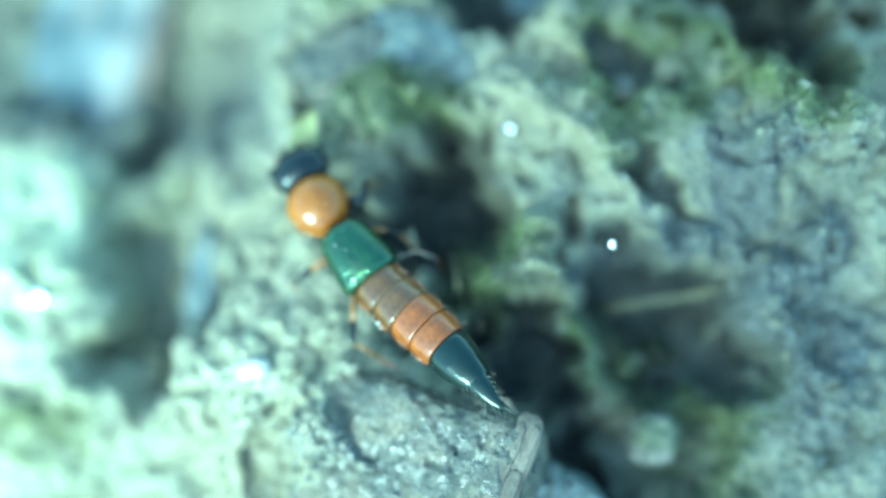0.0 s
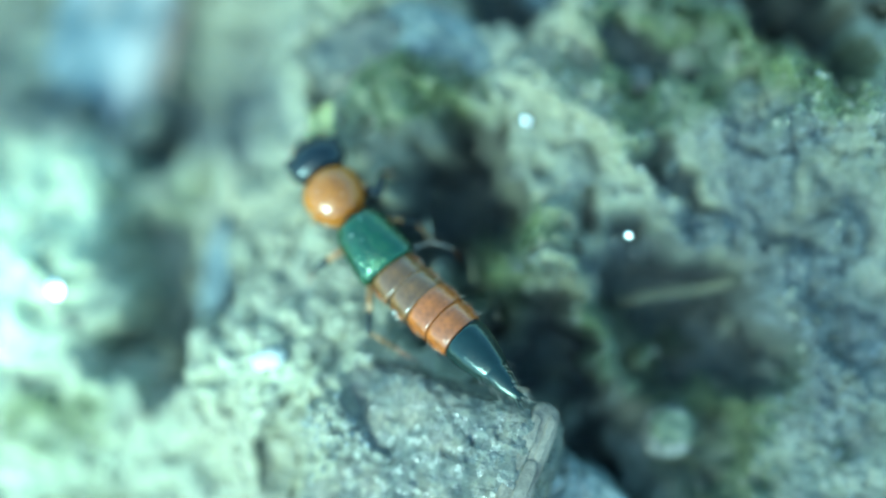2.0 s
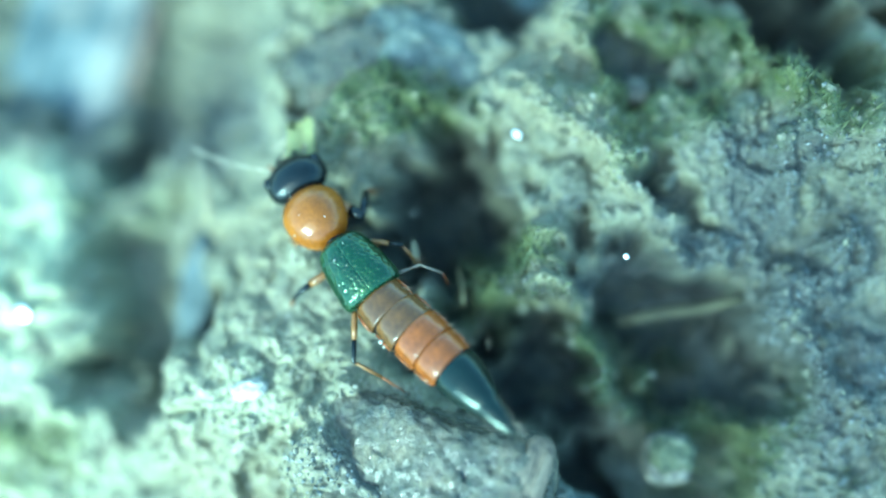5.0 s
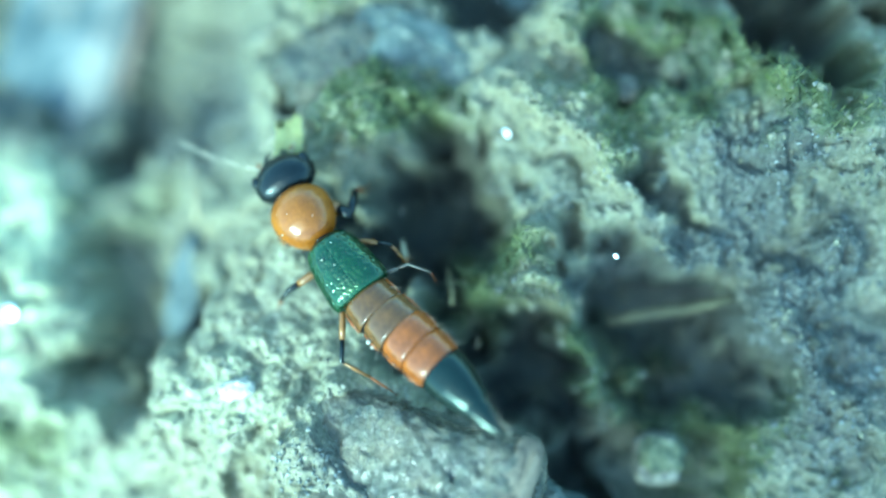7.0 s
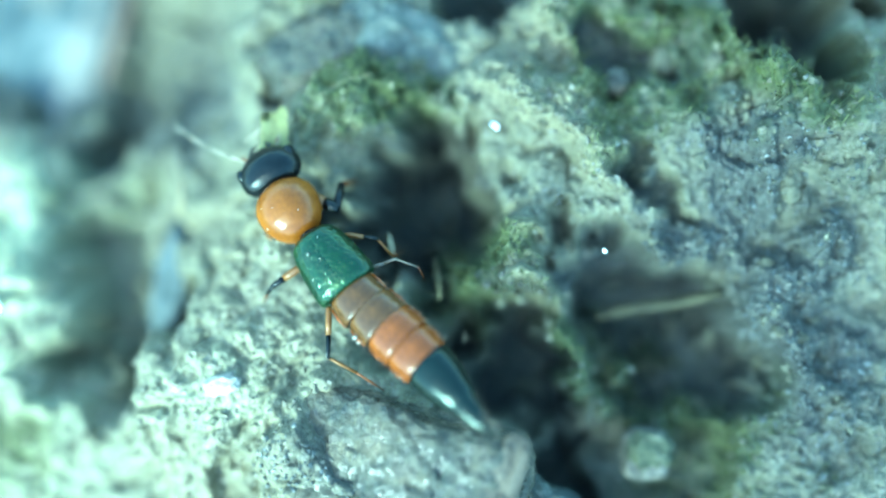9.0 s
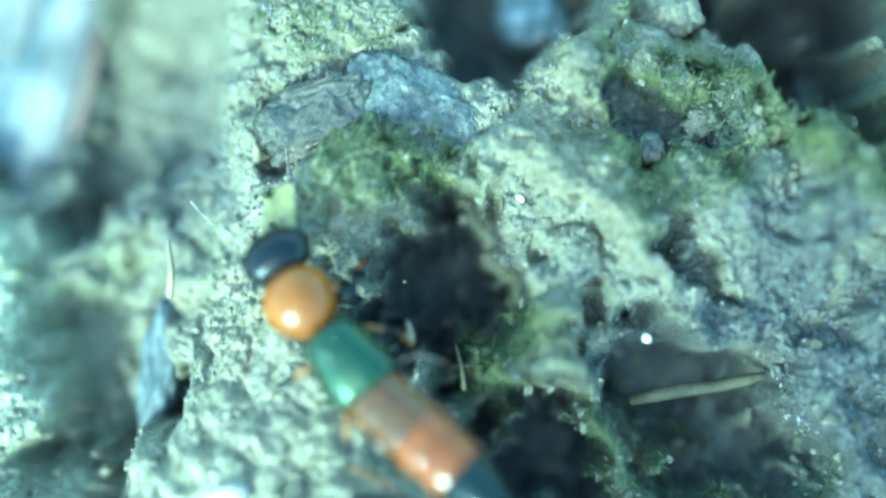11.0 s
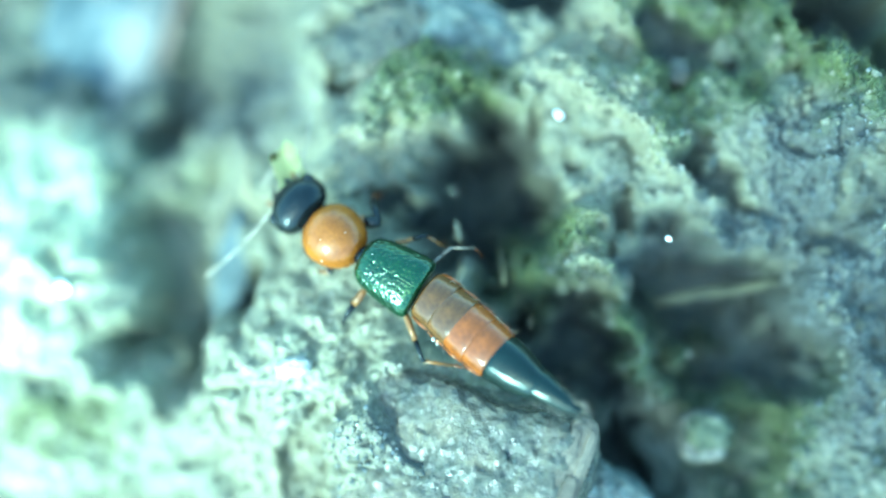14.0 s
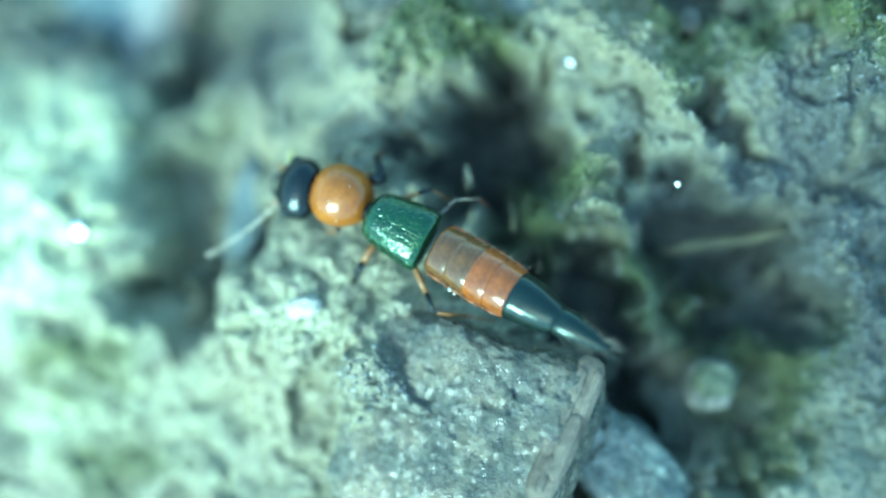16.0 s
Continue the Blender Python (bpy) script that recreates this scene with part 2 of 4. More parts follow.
def half_shell(stations, side, n=140):
    """One wing case: half of a domed skin set with small round punctures, with a raised rim along the seam."""
    bm = bmesh.new()
    rings = []
    for x, w, top, bot in dense(stations, 0.017):
        mid = bot + (top - bot) * 0.42
        ring = []
        for k in range(n + 1):
            a = math.pi / 2 - math.pi * k / n
            h = (top - mid) if a > 0 else (mid - bot)
            y, z = w * max(0.0, math.cos(a)), mid + h * math.sin(a)
            p = Vector((x * 0.9, y, z)) / 0.118
            near = noise.voronoi(p + 0.35 * noise.noise_vector(p * 0.6))[0][0]
            sunk = 0.027 * math.exp(-((near / 0.36) ** 2)) + 0.010 * noise.noise(p * 0.35)
            seam = 0.014 * math.exp(-((y / 0.022) ** 2))
            out = 1 - (sunk + (seam if a > 0 else 0)) / max(0.3, math.hypot(y, z - mid))
            ring.append(bm.verts.new((x * MM, (0.003 + y * out) * side * MM, (mid + (z - mid) * out) * MM)))
        rings.append(ring)
    for r0, r1 in zip(rings, rings[1:]):
        for k in range(n):
            bm.faces.new((r0[k], r0[k + 1], r1[k + 1], r1[k]))
    bm.faces.new(rings[0])
    bm.faces.new(rings[-1])
    bmesh.ops.recalc_face_normals(bm, faces=bm.faces[:])
    return bm


def tube(points, radii, n=8, bm=None):
    """A tapered round tube through points, millimetres."""
    bm = bm or bmesh.new()
    pts = [Vector(p) * MM for p in points]
    rings = []
    for i, p in enumerate(pts):
        d = (pts[min(i + 1, len(pts) - 1)] - pts[max(i - 1, 0)]).normalized()
        side = d.cross(Vector((0.13, 0.31, 0.94))).normalized()
        up = side.cross(d)
        r = radii[i] * MM
        rings.append([bm.verts.new(p + side * math.cos(2 * math.pi * k / n) * r + up * math.sin(2 * math.pi * k / n) * r) for k in range(n)])
    for r0, r1 in zip(rings, rings[1:]):
        for k in range(n):
            bm.faces.new((r0[k], r0[(k + 1) % n], r1[(k + 1) % n], r1[k]))
    bm.faces.new(rings[0][::-1])
    bm.faces.new(rings[-1])
    bmesh.ops.recalc_face_normals(bm, faces=bm.faces[:])
    return bm


def egg(centre, radii, bm=None, u=18, v=12):
    bm = bm or bmesh.new()
    m = Matrix.Translation(Vector(centre) * MM) @ Matrix.Diagonal((radii[0] * MM, radii[1] * MM, radii[2] * MM, 1))
    bmesh.ops.create_uvsphere(bm, u_segments=u, v_segments=v, radius=1, matrix=m)
    return bm


def block(radii, seed, power=6.0, rough=0.25, cuts=44):
    """A broken block of stone with flat faces, worn edges and a rough skin; sizes in millimetres."""
    bm = bmesh.new()
    bmesh.ops.create_cube(bm, size=2)
    bmesh.ops.subdivide_edges(bm, edges=bm.edges[:], cuts=cuts, use_grid_fill=True)
    off = Vector((seed * 7.31, seed * 3.17, seed * 1.93))
    for v in bm.verts:
        p = v.co / (sum(abs(t) ** power for t in v.co) ** (1 / power))
        p = Vector((p.x * radii[0], p.y * radii[1], p.z * radii[2]))
        d = noise.noise(p * 0.45 + off) + 0.42 * noise.noise(p * 1.3 + off) + 0.30 * noise.noise(p * 3.4 + off) + 0.17 * noise.noise(p * 8 + off) + 0.10 * noise.noise(p * 17 + off)
        chip = max(0.0, noise.noise(p * 1.9 + off * 2) - 0.32)
        v.co = (p + p.normalized() * rough * (d - 1.1 * chip)) * MM
    return bm


def rock(radii, seed, box=0.8, rough=0.18, level=4, crumb=0.0):
    """A worn stone: a squarish ball with broken, noisy sides."""
    bm = bmesh.new()
    bmesh.ops.create_icosphere(bm, subdivisions=level, radius=1)
    off = Vector((seed * 7.31, seed * 3.17, seed * 1.93))
    for v in bm.verts:
        d = v.co.normalized()
        c = Vector([math.copysign(abs(t) ** box, t) for t in d])
        c *= 1 + rough * (noise.noise(d * 1.6 + off) + 0.5 * noise.noise(d * 4 + off) + 0.28 * noise.noise(d * 9 + off) + 0.16 * noise.noise(d * 20 + off))
        if crumb:
            c *= 1 + crumb * (noise.noise(d * 14 + off) + 0.7 * noise.noise(d * 34 + off) + 0.5 * noise.noise(d * 70 + off))
        v.co = Vector((c.x * radii[0], c.y * radii[1], c.z * radii[2])) * MM
    return bm


# ---- ground ----
def lattice(ix, iy, seed):
    h = (ix.astype(np.int64) * 374761393 + iy.astype(np.int64) * 668265263 + seed * 982451653) & 0x7FFFFFFF
    h = ((h ^ (h >> 13)) * 1274126177) & 0x7FFFFFFF
    h = (h ^ (h >> 16)) & 0xFFFF
    return h / 32767.5 - 1.0


def soft_noise(x, y, size, seed):
    x, y = x / size, y / size
    ix, iy = np.floor(x), np.floor(y)
    fx, fy = x - ix, y - iy
    fx, fy = fx * fx * fx * (fx * (fx * 6 - 15) + 10), fy * fy * fy * (fy * (fy * 6 - 15) + 10)
    a, b = lattice(ix, iy, seed), lattice(ix + 1, iy, seed)
    c, d = lattice(ix, iy + 1, seed), lattice(ix + 1, iy + 1, seed)
    return (a + (b - a) * fx) * (1 - fy) + (c + (d - c) * fx) * fy


def axis(lo, hi, step, reach):
    core = np.arange(lo, hi + step / 2, step)
    out, gap, far = [], step, 0.0
    while far < reach:
        gap *= 1.4
        far += gap
        out.append(far)
    out = np.array(out)
    return np.concatenate([lo - out[::-1], core, hi + out])


AX, AY = axis(-22, 16, 0.052, 30000), axis(-12, 17, 0.052, 30000)
GX, GY = np.meshgrid(AX, AY)
FADE = np.clip(1.6 - np.hypot(GX + 3, GY - 2) / 60, 0, 1)
WX = GX + 0.9 * soft_noise(GX, GY, 2.3, 11) + 0.42 * soft_noise(GX, GY, 0.8, 12) + 0.15 * soft_noise(GX, GY, 0.3, 15)
WY = GY + 0.9 * soft_noise(GX, GY, 2.3, 13) + 0.42 * soft_noise(GX, GY, 0.8, 14) + 0.15 * soft_noise(GX, GY, 0.3, 16)


RAGGED = 0.34 * soft_noise(GX, GY, 1.0, 17) + 0.20 * soft_noise(GX, GY, 0.45, 18)


def spot(x, y, rx, ry, turn=0.0, hard=3.0):
    """1 inside an ellipse with a ragged outline, 0 outside."""
    a = radians(turn)
    i, j = np.searchsorted(AX, x), np.searchsorted(AY, y)
    du, dv = WX - x - (WX[j, i] - AX[i]), WY - y - (WY[j, i] - AY[j])
    u, v = du * math.cos(a) + dv * math.sin(a), dv * math.cos(a) - du * math.sin(a)
    d = np.sqrt((u / rx) ** 2 + (v / ry) ** 2) + RAGGED
    return 1 / (1 + np.exp(np.clip((d - 1) * hard * 2, -40, 40)))


def general_level():
    """The broad lie of the land: a saddle that falls off to the west and the north."""
    anchors = [(-16, -1, -2), (-14, 4, -3.6), (-12.5, 9, -6.5), (-10, 4, -3), (-7, -2, 1.3), (-6, -8, 0.0), (-5, 4, 0.7), (-4.2, 9.5, -0.6),
               (-2, 5, 0.5), (-2, -3, 2.1), (0, 8, 0.2), (2, 12, -2.5), (2.2, 5, 0.9), (3.2, 0.4, 1.0), (5, 8, 1.0), (7, 2.5, 0.6), (6.3, 5.6, 0.8),
               (9.4, 4.6, 0.9), (10, 9.5, -1.8), (8.5, 0, -1.0), (5.5, -4.2, 0.5), (11, -4, 0.0), (-14, -7, -1.5), (1, -2, 1.0), (-4, 1, 1.4), (2, -6, 1.5)]
    num, den = np.zeros_like(GX), np.full_like(GX, 1e-9)
    for x, y, z in anchors:
        w = np.exp(-((GX - x) ** 2 + (GY - y) ** 2) / (2 * 2.2 ** 2)) + 1e-4 / (1 + (GX - x) ** 2 + (GY - y) ** 2)
        num += w * z
        den += w
    return num / den


HEIGHT = general_level()
MOSSY, SILTY, DARK, CRUST, SANDY = (np.zeros_like(GX) for _ in range(5))


def mound(x, y, rx, ry, turn, rise, hard=2.0):
    global HEIGHT
    HEIGHT = HEIGHT + rise * spot(x, y, rx, ry, turn, hard)


def pit(x, y, rx, ry, turn, floor, hard=3.0, hollow_shade=1.0):
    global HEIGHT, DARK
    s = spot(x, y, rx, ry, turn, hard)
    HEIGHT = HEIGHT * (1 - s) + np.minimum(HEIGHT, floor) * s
    # the sunken area is also darkened in colour, as shade would
    DARK = np.maximum(DARK, hollow_shade * s)


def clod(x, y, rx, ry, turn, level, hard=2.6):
    """A lump that stands up out of a hollow, with none of the hollow's painted shade on it."""
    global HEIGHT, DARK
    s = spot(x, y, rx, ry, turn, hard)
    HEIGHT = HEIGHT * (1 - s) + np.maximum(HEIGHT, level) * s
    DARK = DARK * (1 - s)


def moss_patch(x, y, rx, ry, turn=0.0, amount=1.0):
    global MOSSY
    MOSSY = np.maximum(MOSSY, amount * spot(x, y, rx, ry, turn, 1.6))


def silt_patch(x, y, rx, ry, turn=0.0, amount=1.0):
    global SILTY
    SILTY = np.maximum(SILTY, amount * spot(x, y, rx, ry, turn, 1.8))


def crust_patch(x, y, rx, ry, turn=0.0, amount=1.0):
    global CRUST
    CRUST = np.maximum(CRUST, amount * spot(x, y, rx, ry, turn, 1.3))


def sand_patch(x, y, rx, ry, turn=0.0, amount=1.0):
    global SANDY
    SANDY = np.maximum(SANDY, amount * spot(x, y, rx, ry, turn, 2.2))


# clods and ridges
mound(-3.54, 5.76, 1.7, 1.1, 20, 1.1, 3)
mound(3.21, 6.09, 3.0, 1.2, -37, 1.1, 3)
mound(2.98, 9.38, 1.0, 1.5, 20, 1.3, 3)
mound(2.41, 1.36, 1.7, 1.0, -42, 1.3, 3)
mound(7.82, 5.07, 2.0, 1.7, 0, 0.35)
mound(-4.52, 10.79, 1.7, 1.7, 30, 1.0)
mound(9.56, -0.35, 1.1, 2.2, 0, 1.0)
mound(-6.71, -2.70, 2.2, 1.6, 0, 0.5)
mound(8.06, 8.77, 1.9, 1.3, 10, 1.2)
mound(-15.37, 2.60, 2.6, 2.0, 0, 1.0)
mound(-4.65, -4.15, 1.1, 1.8, -25, 0.9)
mound(-5.07, -5.79, 1.2, 1.9, 0, 0.6, 1.2)
mound(12.3, 6.9, 1.5, 2.6, -20, 2.2)
mound(-16.46, -2.28, 3.0, 2.4, 0, 1.0)

# hollows, most with shade painted into the soil colour; last number is how much
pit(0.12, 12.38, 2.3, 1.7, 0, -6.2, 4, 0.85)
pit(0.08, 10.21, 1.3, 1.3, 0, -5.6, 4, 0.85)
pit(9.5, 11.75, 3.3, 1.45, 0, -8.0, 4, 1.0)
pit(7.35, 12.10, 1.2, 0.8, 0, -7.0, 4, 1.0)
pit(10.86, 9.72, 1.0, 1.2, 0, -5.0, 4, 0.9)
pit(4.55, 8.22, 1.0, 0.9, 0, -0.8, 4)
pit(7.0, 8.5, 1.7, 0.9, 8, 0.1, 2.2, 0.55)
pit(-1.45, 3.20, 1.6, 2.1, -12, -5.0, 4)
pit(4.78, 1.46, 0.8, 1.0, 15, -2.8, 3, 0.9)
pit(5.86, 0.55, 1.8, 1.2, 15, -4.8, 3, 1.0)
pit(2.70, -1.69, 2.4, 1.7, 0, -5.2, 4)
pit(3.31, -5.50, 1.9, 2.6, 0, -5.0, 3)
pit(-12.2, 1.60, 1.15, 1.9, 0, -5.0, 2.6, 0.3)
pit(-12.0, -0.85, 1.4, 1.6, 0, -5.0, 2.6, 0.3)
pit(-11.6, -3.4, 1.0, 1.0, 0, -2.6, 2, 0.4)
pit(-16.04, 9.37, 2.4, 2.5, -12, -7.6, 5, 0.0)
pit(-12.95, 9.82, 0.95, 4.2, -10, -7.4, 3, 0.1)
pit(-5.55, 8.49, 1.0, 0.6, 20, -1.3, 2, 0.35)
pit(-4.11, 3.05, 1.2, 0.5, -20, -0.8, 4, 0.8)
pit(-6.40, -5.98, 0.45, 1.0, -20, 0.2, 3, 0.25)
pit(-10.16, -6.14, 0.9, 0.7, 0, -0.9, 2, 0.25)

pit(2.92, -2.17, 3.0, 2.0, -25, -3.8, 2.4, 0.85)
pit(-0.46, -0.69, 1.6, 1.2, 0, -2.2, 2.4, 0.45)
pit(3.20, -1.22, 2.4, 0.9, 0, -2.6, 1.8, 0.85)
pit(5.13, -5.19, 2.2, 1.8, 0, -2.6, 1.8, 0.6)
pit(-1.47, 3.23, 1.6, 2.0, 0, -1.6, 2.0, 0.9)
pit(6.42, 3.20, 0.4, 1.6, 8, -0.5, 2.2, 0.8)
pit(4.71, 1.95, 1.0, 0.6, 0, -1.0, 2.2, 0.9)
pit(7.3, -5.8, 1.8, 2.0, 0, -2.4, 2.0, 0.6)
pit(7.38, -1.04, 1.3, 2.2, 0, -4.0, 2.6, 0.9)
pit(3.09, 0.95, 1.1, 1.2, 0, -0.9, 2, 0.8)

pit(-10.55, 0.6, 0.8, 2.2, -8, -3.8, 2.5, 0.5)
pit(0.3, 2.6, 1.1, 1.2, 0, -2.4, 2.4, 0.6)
clod(2.25, 0.95, 1.7, 0.8, -44, 1.7)
clod(6.55, 1.75, 1.3, 0.8, -10, 0.6)
clod(3.75, -2.2, 2.1, 0.75, -52, 0.2)

# moss and silt
moss_patch(3.75, -2.2, 2.1, 0.9, -52, 0.8)
silt_patch(6.55, 1.75, 1.4, 0.9, 0, 0.9)
sand_patch(2.3, 0.8, 1.5, 0.7, -44)
moss_patch(2.2, 0.9, 1.4, 0.8, -44, 0.5)
moss_patch(0.28, 0.25, 1.6, 1.3, 0, 0.9)
moss_patch(5.02, -1.46, 2.6, 1.6, 0, 0.8)
moss_patch(-2.57, 6.88, 2.2, 1.0, -10)
moss_patch(-3.83, 5.91, 1.2, 0.9, 0, 0.75)
moss_patch(7.08, 8.96, 3.4, 2.1, 10)
moss_patch(5.00, 7.24, 1.6, 1.2, 0, 0.85)
moss_patch(9.31, 7.15, 1.8, 1.0, 0, 0.9)
moss_patch(1.3, 1.9, 1.3, 0.8, -40, 0.75)
moss_patch(-0.11, 0.74, 1.0, 1.6, 0)
moss_patch(3.29, 9.37, 1.2, 1.6, 20, 0.62)
moss_patch(10.4, 7.72, 1.3, 1.8, 0, 0.7)
moss_patch(-5.18, 10.97, 2.2, 2.0, 0, 0.55)
moss_patch(-14.45, 3.75, 1.1, 1.1, 10, 0.6)
moss_patch(-12.25, 4.54, 3.2, 1.0, 0, 0.42)
moss_patch(7.9, -4.8, 2.2, 3.2, 15, 0.95)
moss_patch(0.68, 1.12, 1.6, 1.2, 0, 0.9)
moss_patch(-14.49, -4.15, 2.0, 1.5, 0, 0.78)
moss_patch(-13.90, -7.90, 2.0, 1.6, 0, 0.68)
moss_patch(12.0, 6.9, 1.4, 2.4, -20, 0.45)
crust_patch(12.4, 7.0, 1.2, 2.2, -20, 0.25)
moss_patch(4.87, 4.71, 1.5, 1.0, 0, 0.6)
silt_patch(7.81, 4.75, 2.4, 2.2)
silt_patch(8.18, 2.24, 2.2, 1.6)
silt_patch(9.2, 0.5, 1.9, 2.8)
silt_patch(-4.22, -4.89, 1.8, 1.3, 0, 0.8)
silt_patch(9.7, -0.24, 2.1, 4.0)
silt_patch(-4.56, 7.97, 1.6, 1.4, 0, 0.7)
silt_patch(-6.25, 11.27, 1.3, 1.0, 0, 0.8)
silt_patch(-11.25, 6.31, 2.6, 2.2, 0, 0.8)
silt_patch(-17.11, 9.65, 4.0, 4.0, 0, 1.0)

crust_patch(-16.54, 3.55, 3.9, 2.6, -10)
crust_patch(-17.59, -0.26, 4.0, 3.5)
crust_patch(-15.28, -4.55, 3.5, 3.0, 0, 0.6)
crust_patch(-11.99, -6.69, 3.0, 2.5, 0, 0.38)
crust_patch(-16.91, 10.71, 3.5, 4.5, 0, 0.46)
silt_patch(-9.78, 7.58, 2.2, 3.2, 0, 0.75)
crust_patch(-6.71, -2.70, 2.0, 1.4, 0, 0.45)

sand_patch(2.17, 7.98, 1.5, 1.5, 30)
sand_patch(3.15, 10.01, 1.0, 1.4, 20, 0.9)
sand_patch(3.13, 5.85, 2.5, 1.3, -38)
sand_patch(2.48, 1.29, 1.9, 1.1, -42)
sand_patch(-4.19, 11.12, 1.6, 1.9, 20, 0.5)
sand_patch(-6.20, 9.33, 1.6, 1.8, 0, 0.45)
sand_patch(-3.84, 5.44, 1.5, 1.1, 20, 0.8)
sand_patch(-7.84, 1.81, 1.3, 2.6, 0, 0.9)
sand_patch(-6.35, -2.69, 2.6, 2.2, 0, 0.75)
sand_patch(-7.39, -6.70, 3.0, 2.2, 0, 0.8)
sand_patch(-1.00, 4.93, 0.7, 0.5, 0, 0.8)
sand_patch(5.78, 3.71, 1.2, 0.9, 0, 0.35)

# lumpy, crumbly surface: rounded clods with creases between them, and crumbs on the clods
def crumbs(x, y, size, seed):
    """Round bumps packed side by side, each of its own height."""
    x, y = x / size, y / size
    ix, iy = np.floor(x), np.floor(y)
    best = np.zeros_like(x)
    for dx in (-1, 0, 1):
        for dy in (-1, 0, 1):
            cx, cy = ix + dx, iy + dy
            px, py = cx + 0.5 + 0.42 * lattice(cx, cy, seed), cy + 0.5 + 0.42 * lattice(cx, cy, seed + 50)
            tall = 0.65 + 0.35 * lattice(cx, cy, seed + 90)
            best = np.maximum(best, tall * np.sqrt(np.clip(1 - ((x - px) ** 2 + (y - py) ** 2) / 0.62, 0, 1)))
    return best


VX, VY = GX + 0.35 * (WX - GX), GY + 0.35 * (WY - GY)
ROUGH = np.clip(0.75 + 0.6 * soft_noise(GX, GY, 1.5, 70), 0.25, 1.3)
RELIEF = 0.30 * soft_noise(WX, WY, 2.6, 21) + 0.55 * (np.abs(soft_noise(WX, WY, 1.7, 22)) - 0.35) + 0.60 * (crumbs(WX, WY, 1.35, 30) - 0.5)
RELIEF += ROUGH * (0.25 * crumbs(VX, VY, 0.58, 31) + 0.13 * crumbs(VX, VY, 0.27, 32) + 0.08 * soft_noise(VX, VY, 0.15, 33)) - 0.28
RELIEF += np.clip(SANDY, 0, 1) * (0.17 * crumbs(VX, VY, 0.21, 34) - 0.07)
RELIEF += np.clip(SILTY, 0, 1) * (0.22 * crumbs(VX, VY, 0.25, 36) + 0.12 * crumbs(VX, VY, 0.13, 37) - 0.14)
RELIEF = RELIEF * (1 - 0.62 * np.clip(CRUST, 0, 1))
FAR = np.hypot(GX + 3, GY - 2)
BEYOND = np.clip((FAR - 70) / 400, 0, 1) * (12 * soft_noise(GX, GY, 210, 41) + 22 * soft_noise(GX, GY, 1100, 42))
HEIGHT = (HEIGHT + RELIEF) * FADE + BEYOND


def ground_z(x, y):
    i, j = np.searchsorted(AX, x), np.searchsorted(AY, y)
    return float(HEIGHT[j, i])


def build_ground():
    ny, nx = GX.shape
    co = np.stack([GX, GY, HEIGHT], -1).reshape(-1, 3) * MM
    i = np.arange(ny * nx).reshape(ny, nx)
    quads = np.stack([i[:-1, :-1], i[:-1, 1:], i[1:, 1:], i[1:, :-1]], -1).reshape(-1, 4)
    me = bpy.data.meshes.new("ground")
    me.vertices.add(len(co))
    me.vertices.foreach_set("co", co.astype(np.float32).ravel())
    me.loops.add(quads.size)
    me.loops.foreach_set("vertex_index", quads.astype(np.int32).ravel())
    me.polygons.add(len(quads))
    me.polygons.foreach_set("loop_start", np.arange(0, quads.size, 4, dtype=np.int32))
    me.update(calc_edges=True)
    for name, values in (("moss", MOSSY), ("silt", SILTY), ("hollow_shade", DARK), ("crust", CRUST), ("sand", SANDY)):
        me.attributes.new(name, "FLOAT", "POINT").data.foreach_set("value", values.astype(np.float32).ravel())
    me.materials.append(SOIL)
    smooth(me)
    return tagged(new("ground", me), "crusted clay soil with moss patches and dark hollows", "ground", kind="structure")


build_ground()


def lay(x, y, sink=0.0, rx=0, ry=0, rz=0, z=None):
    return pose(x * MM, y * MM, ((ground_z(x, y) if z is None else z) - sink) * MM, rx, ry, rz)


# ---- stones ----
thing("stone", block((3.62, 3.25, 1.6), 3, 7, 0.34, 60), GREY_STONE, "pale grey flat-topped stone under the beetle's tail", "stone",
      pose(-1.9 * MM, -6.1 * MM, 1.22 * MM, 4, -16, -14))
thing("stone", rock((2.4, 1.35, 0.9), 5, 0.65, 0.24, 5, 0.03), BLUE_STONE, "blue-grey angular stone wedged in the soil", "stone", lay(-1.91, 8.27, 0.2, 0, 8, -28, z=-0.45))
thing("stone", rock((1.7, 1.0, 0.8), 15, 0.6, 0.26, 5, 0.05), GREY_STONE, "grey crystalline stone wedged against the blue one", "stone", lay(-4.7, 8.15, 0, 0, -6, 14, z=-0.25))
thing("stone", rock((2.2, 1.3, 0.9), 8, 0.6, 0.2, 5, 0.05), BLUE_STONE, "blue-grey slab of stone beside a dark hollow", "stone", lay(3.2, -7.3, 0, 0, 10, -42, z=-0.3))
thing("pebble", rock((1.1, 1.05, 0.95), 9, 0.85, 0.25, 4, 0.08), PALE_BLUE, "blue-white pebble at the bottom of a hollow", "pebble", lay(1.86, 12.40, 0, z=-5.2))
mossy_pebble = thing("pebble", block((0.80, 0.86, 0.62), 10, 3.2, 0.14, 20), PEBBLE, "pale grey pebble with a moss cap", "pebble", lay(5.78, -4.50, 0, z=-0.8))
cap = rock((0.66, 0.60, 0.30), 14, 0.9, 0.3, 4, 0.12)
bmesh.ops.translate(cap, verts=cap.verts[:], vec=Vector((0.14, 0.20, 0.50)) * MM)
part("moss_cap", cap, MOSSY_STONE, mossy_pebble, "dark green moss on the top")
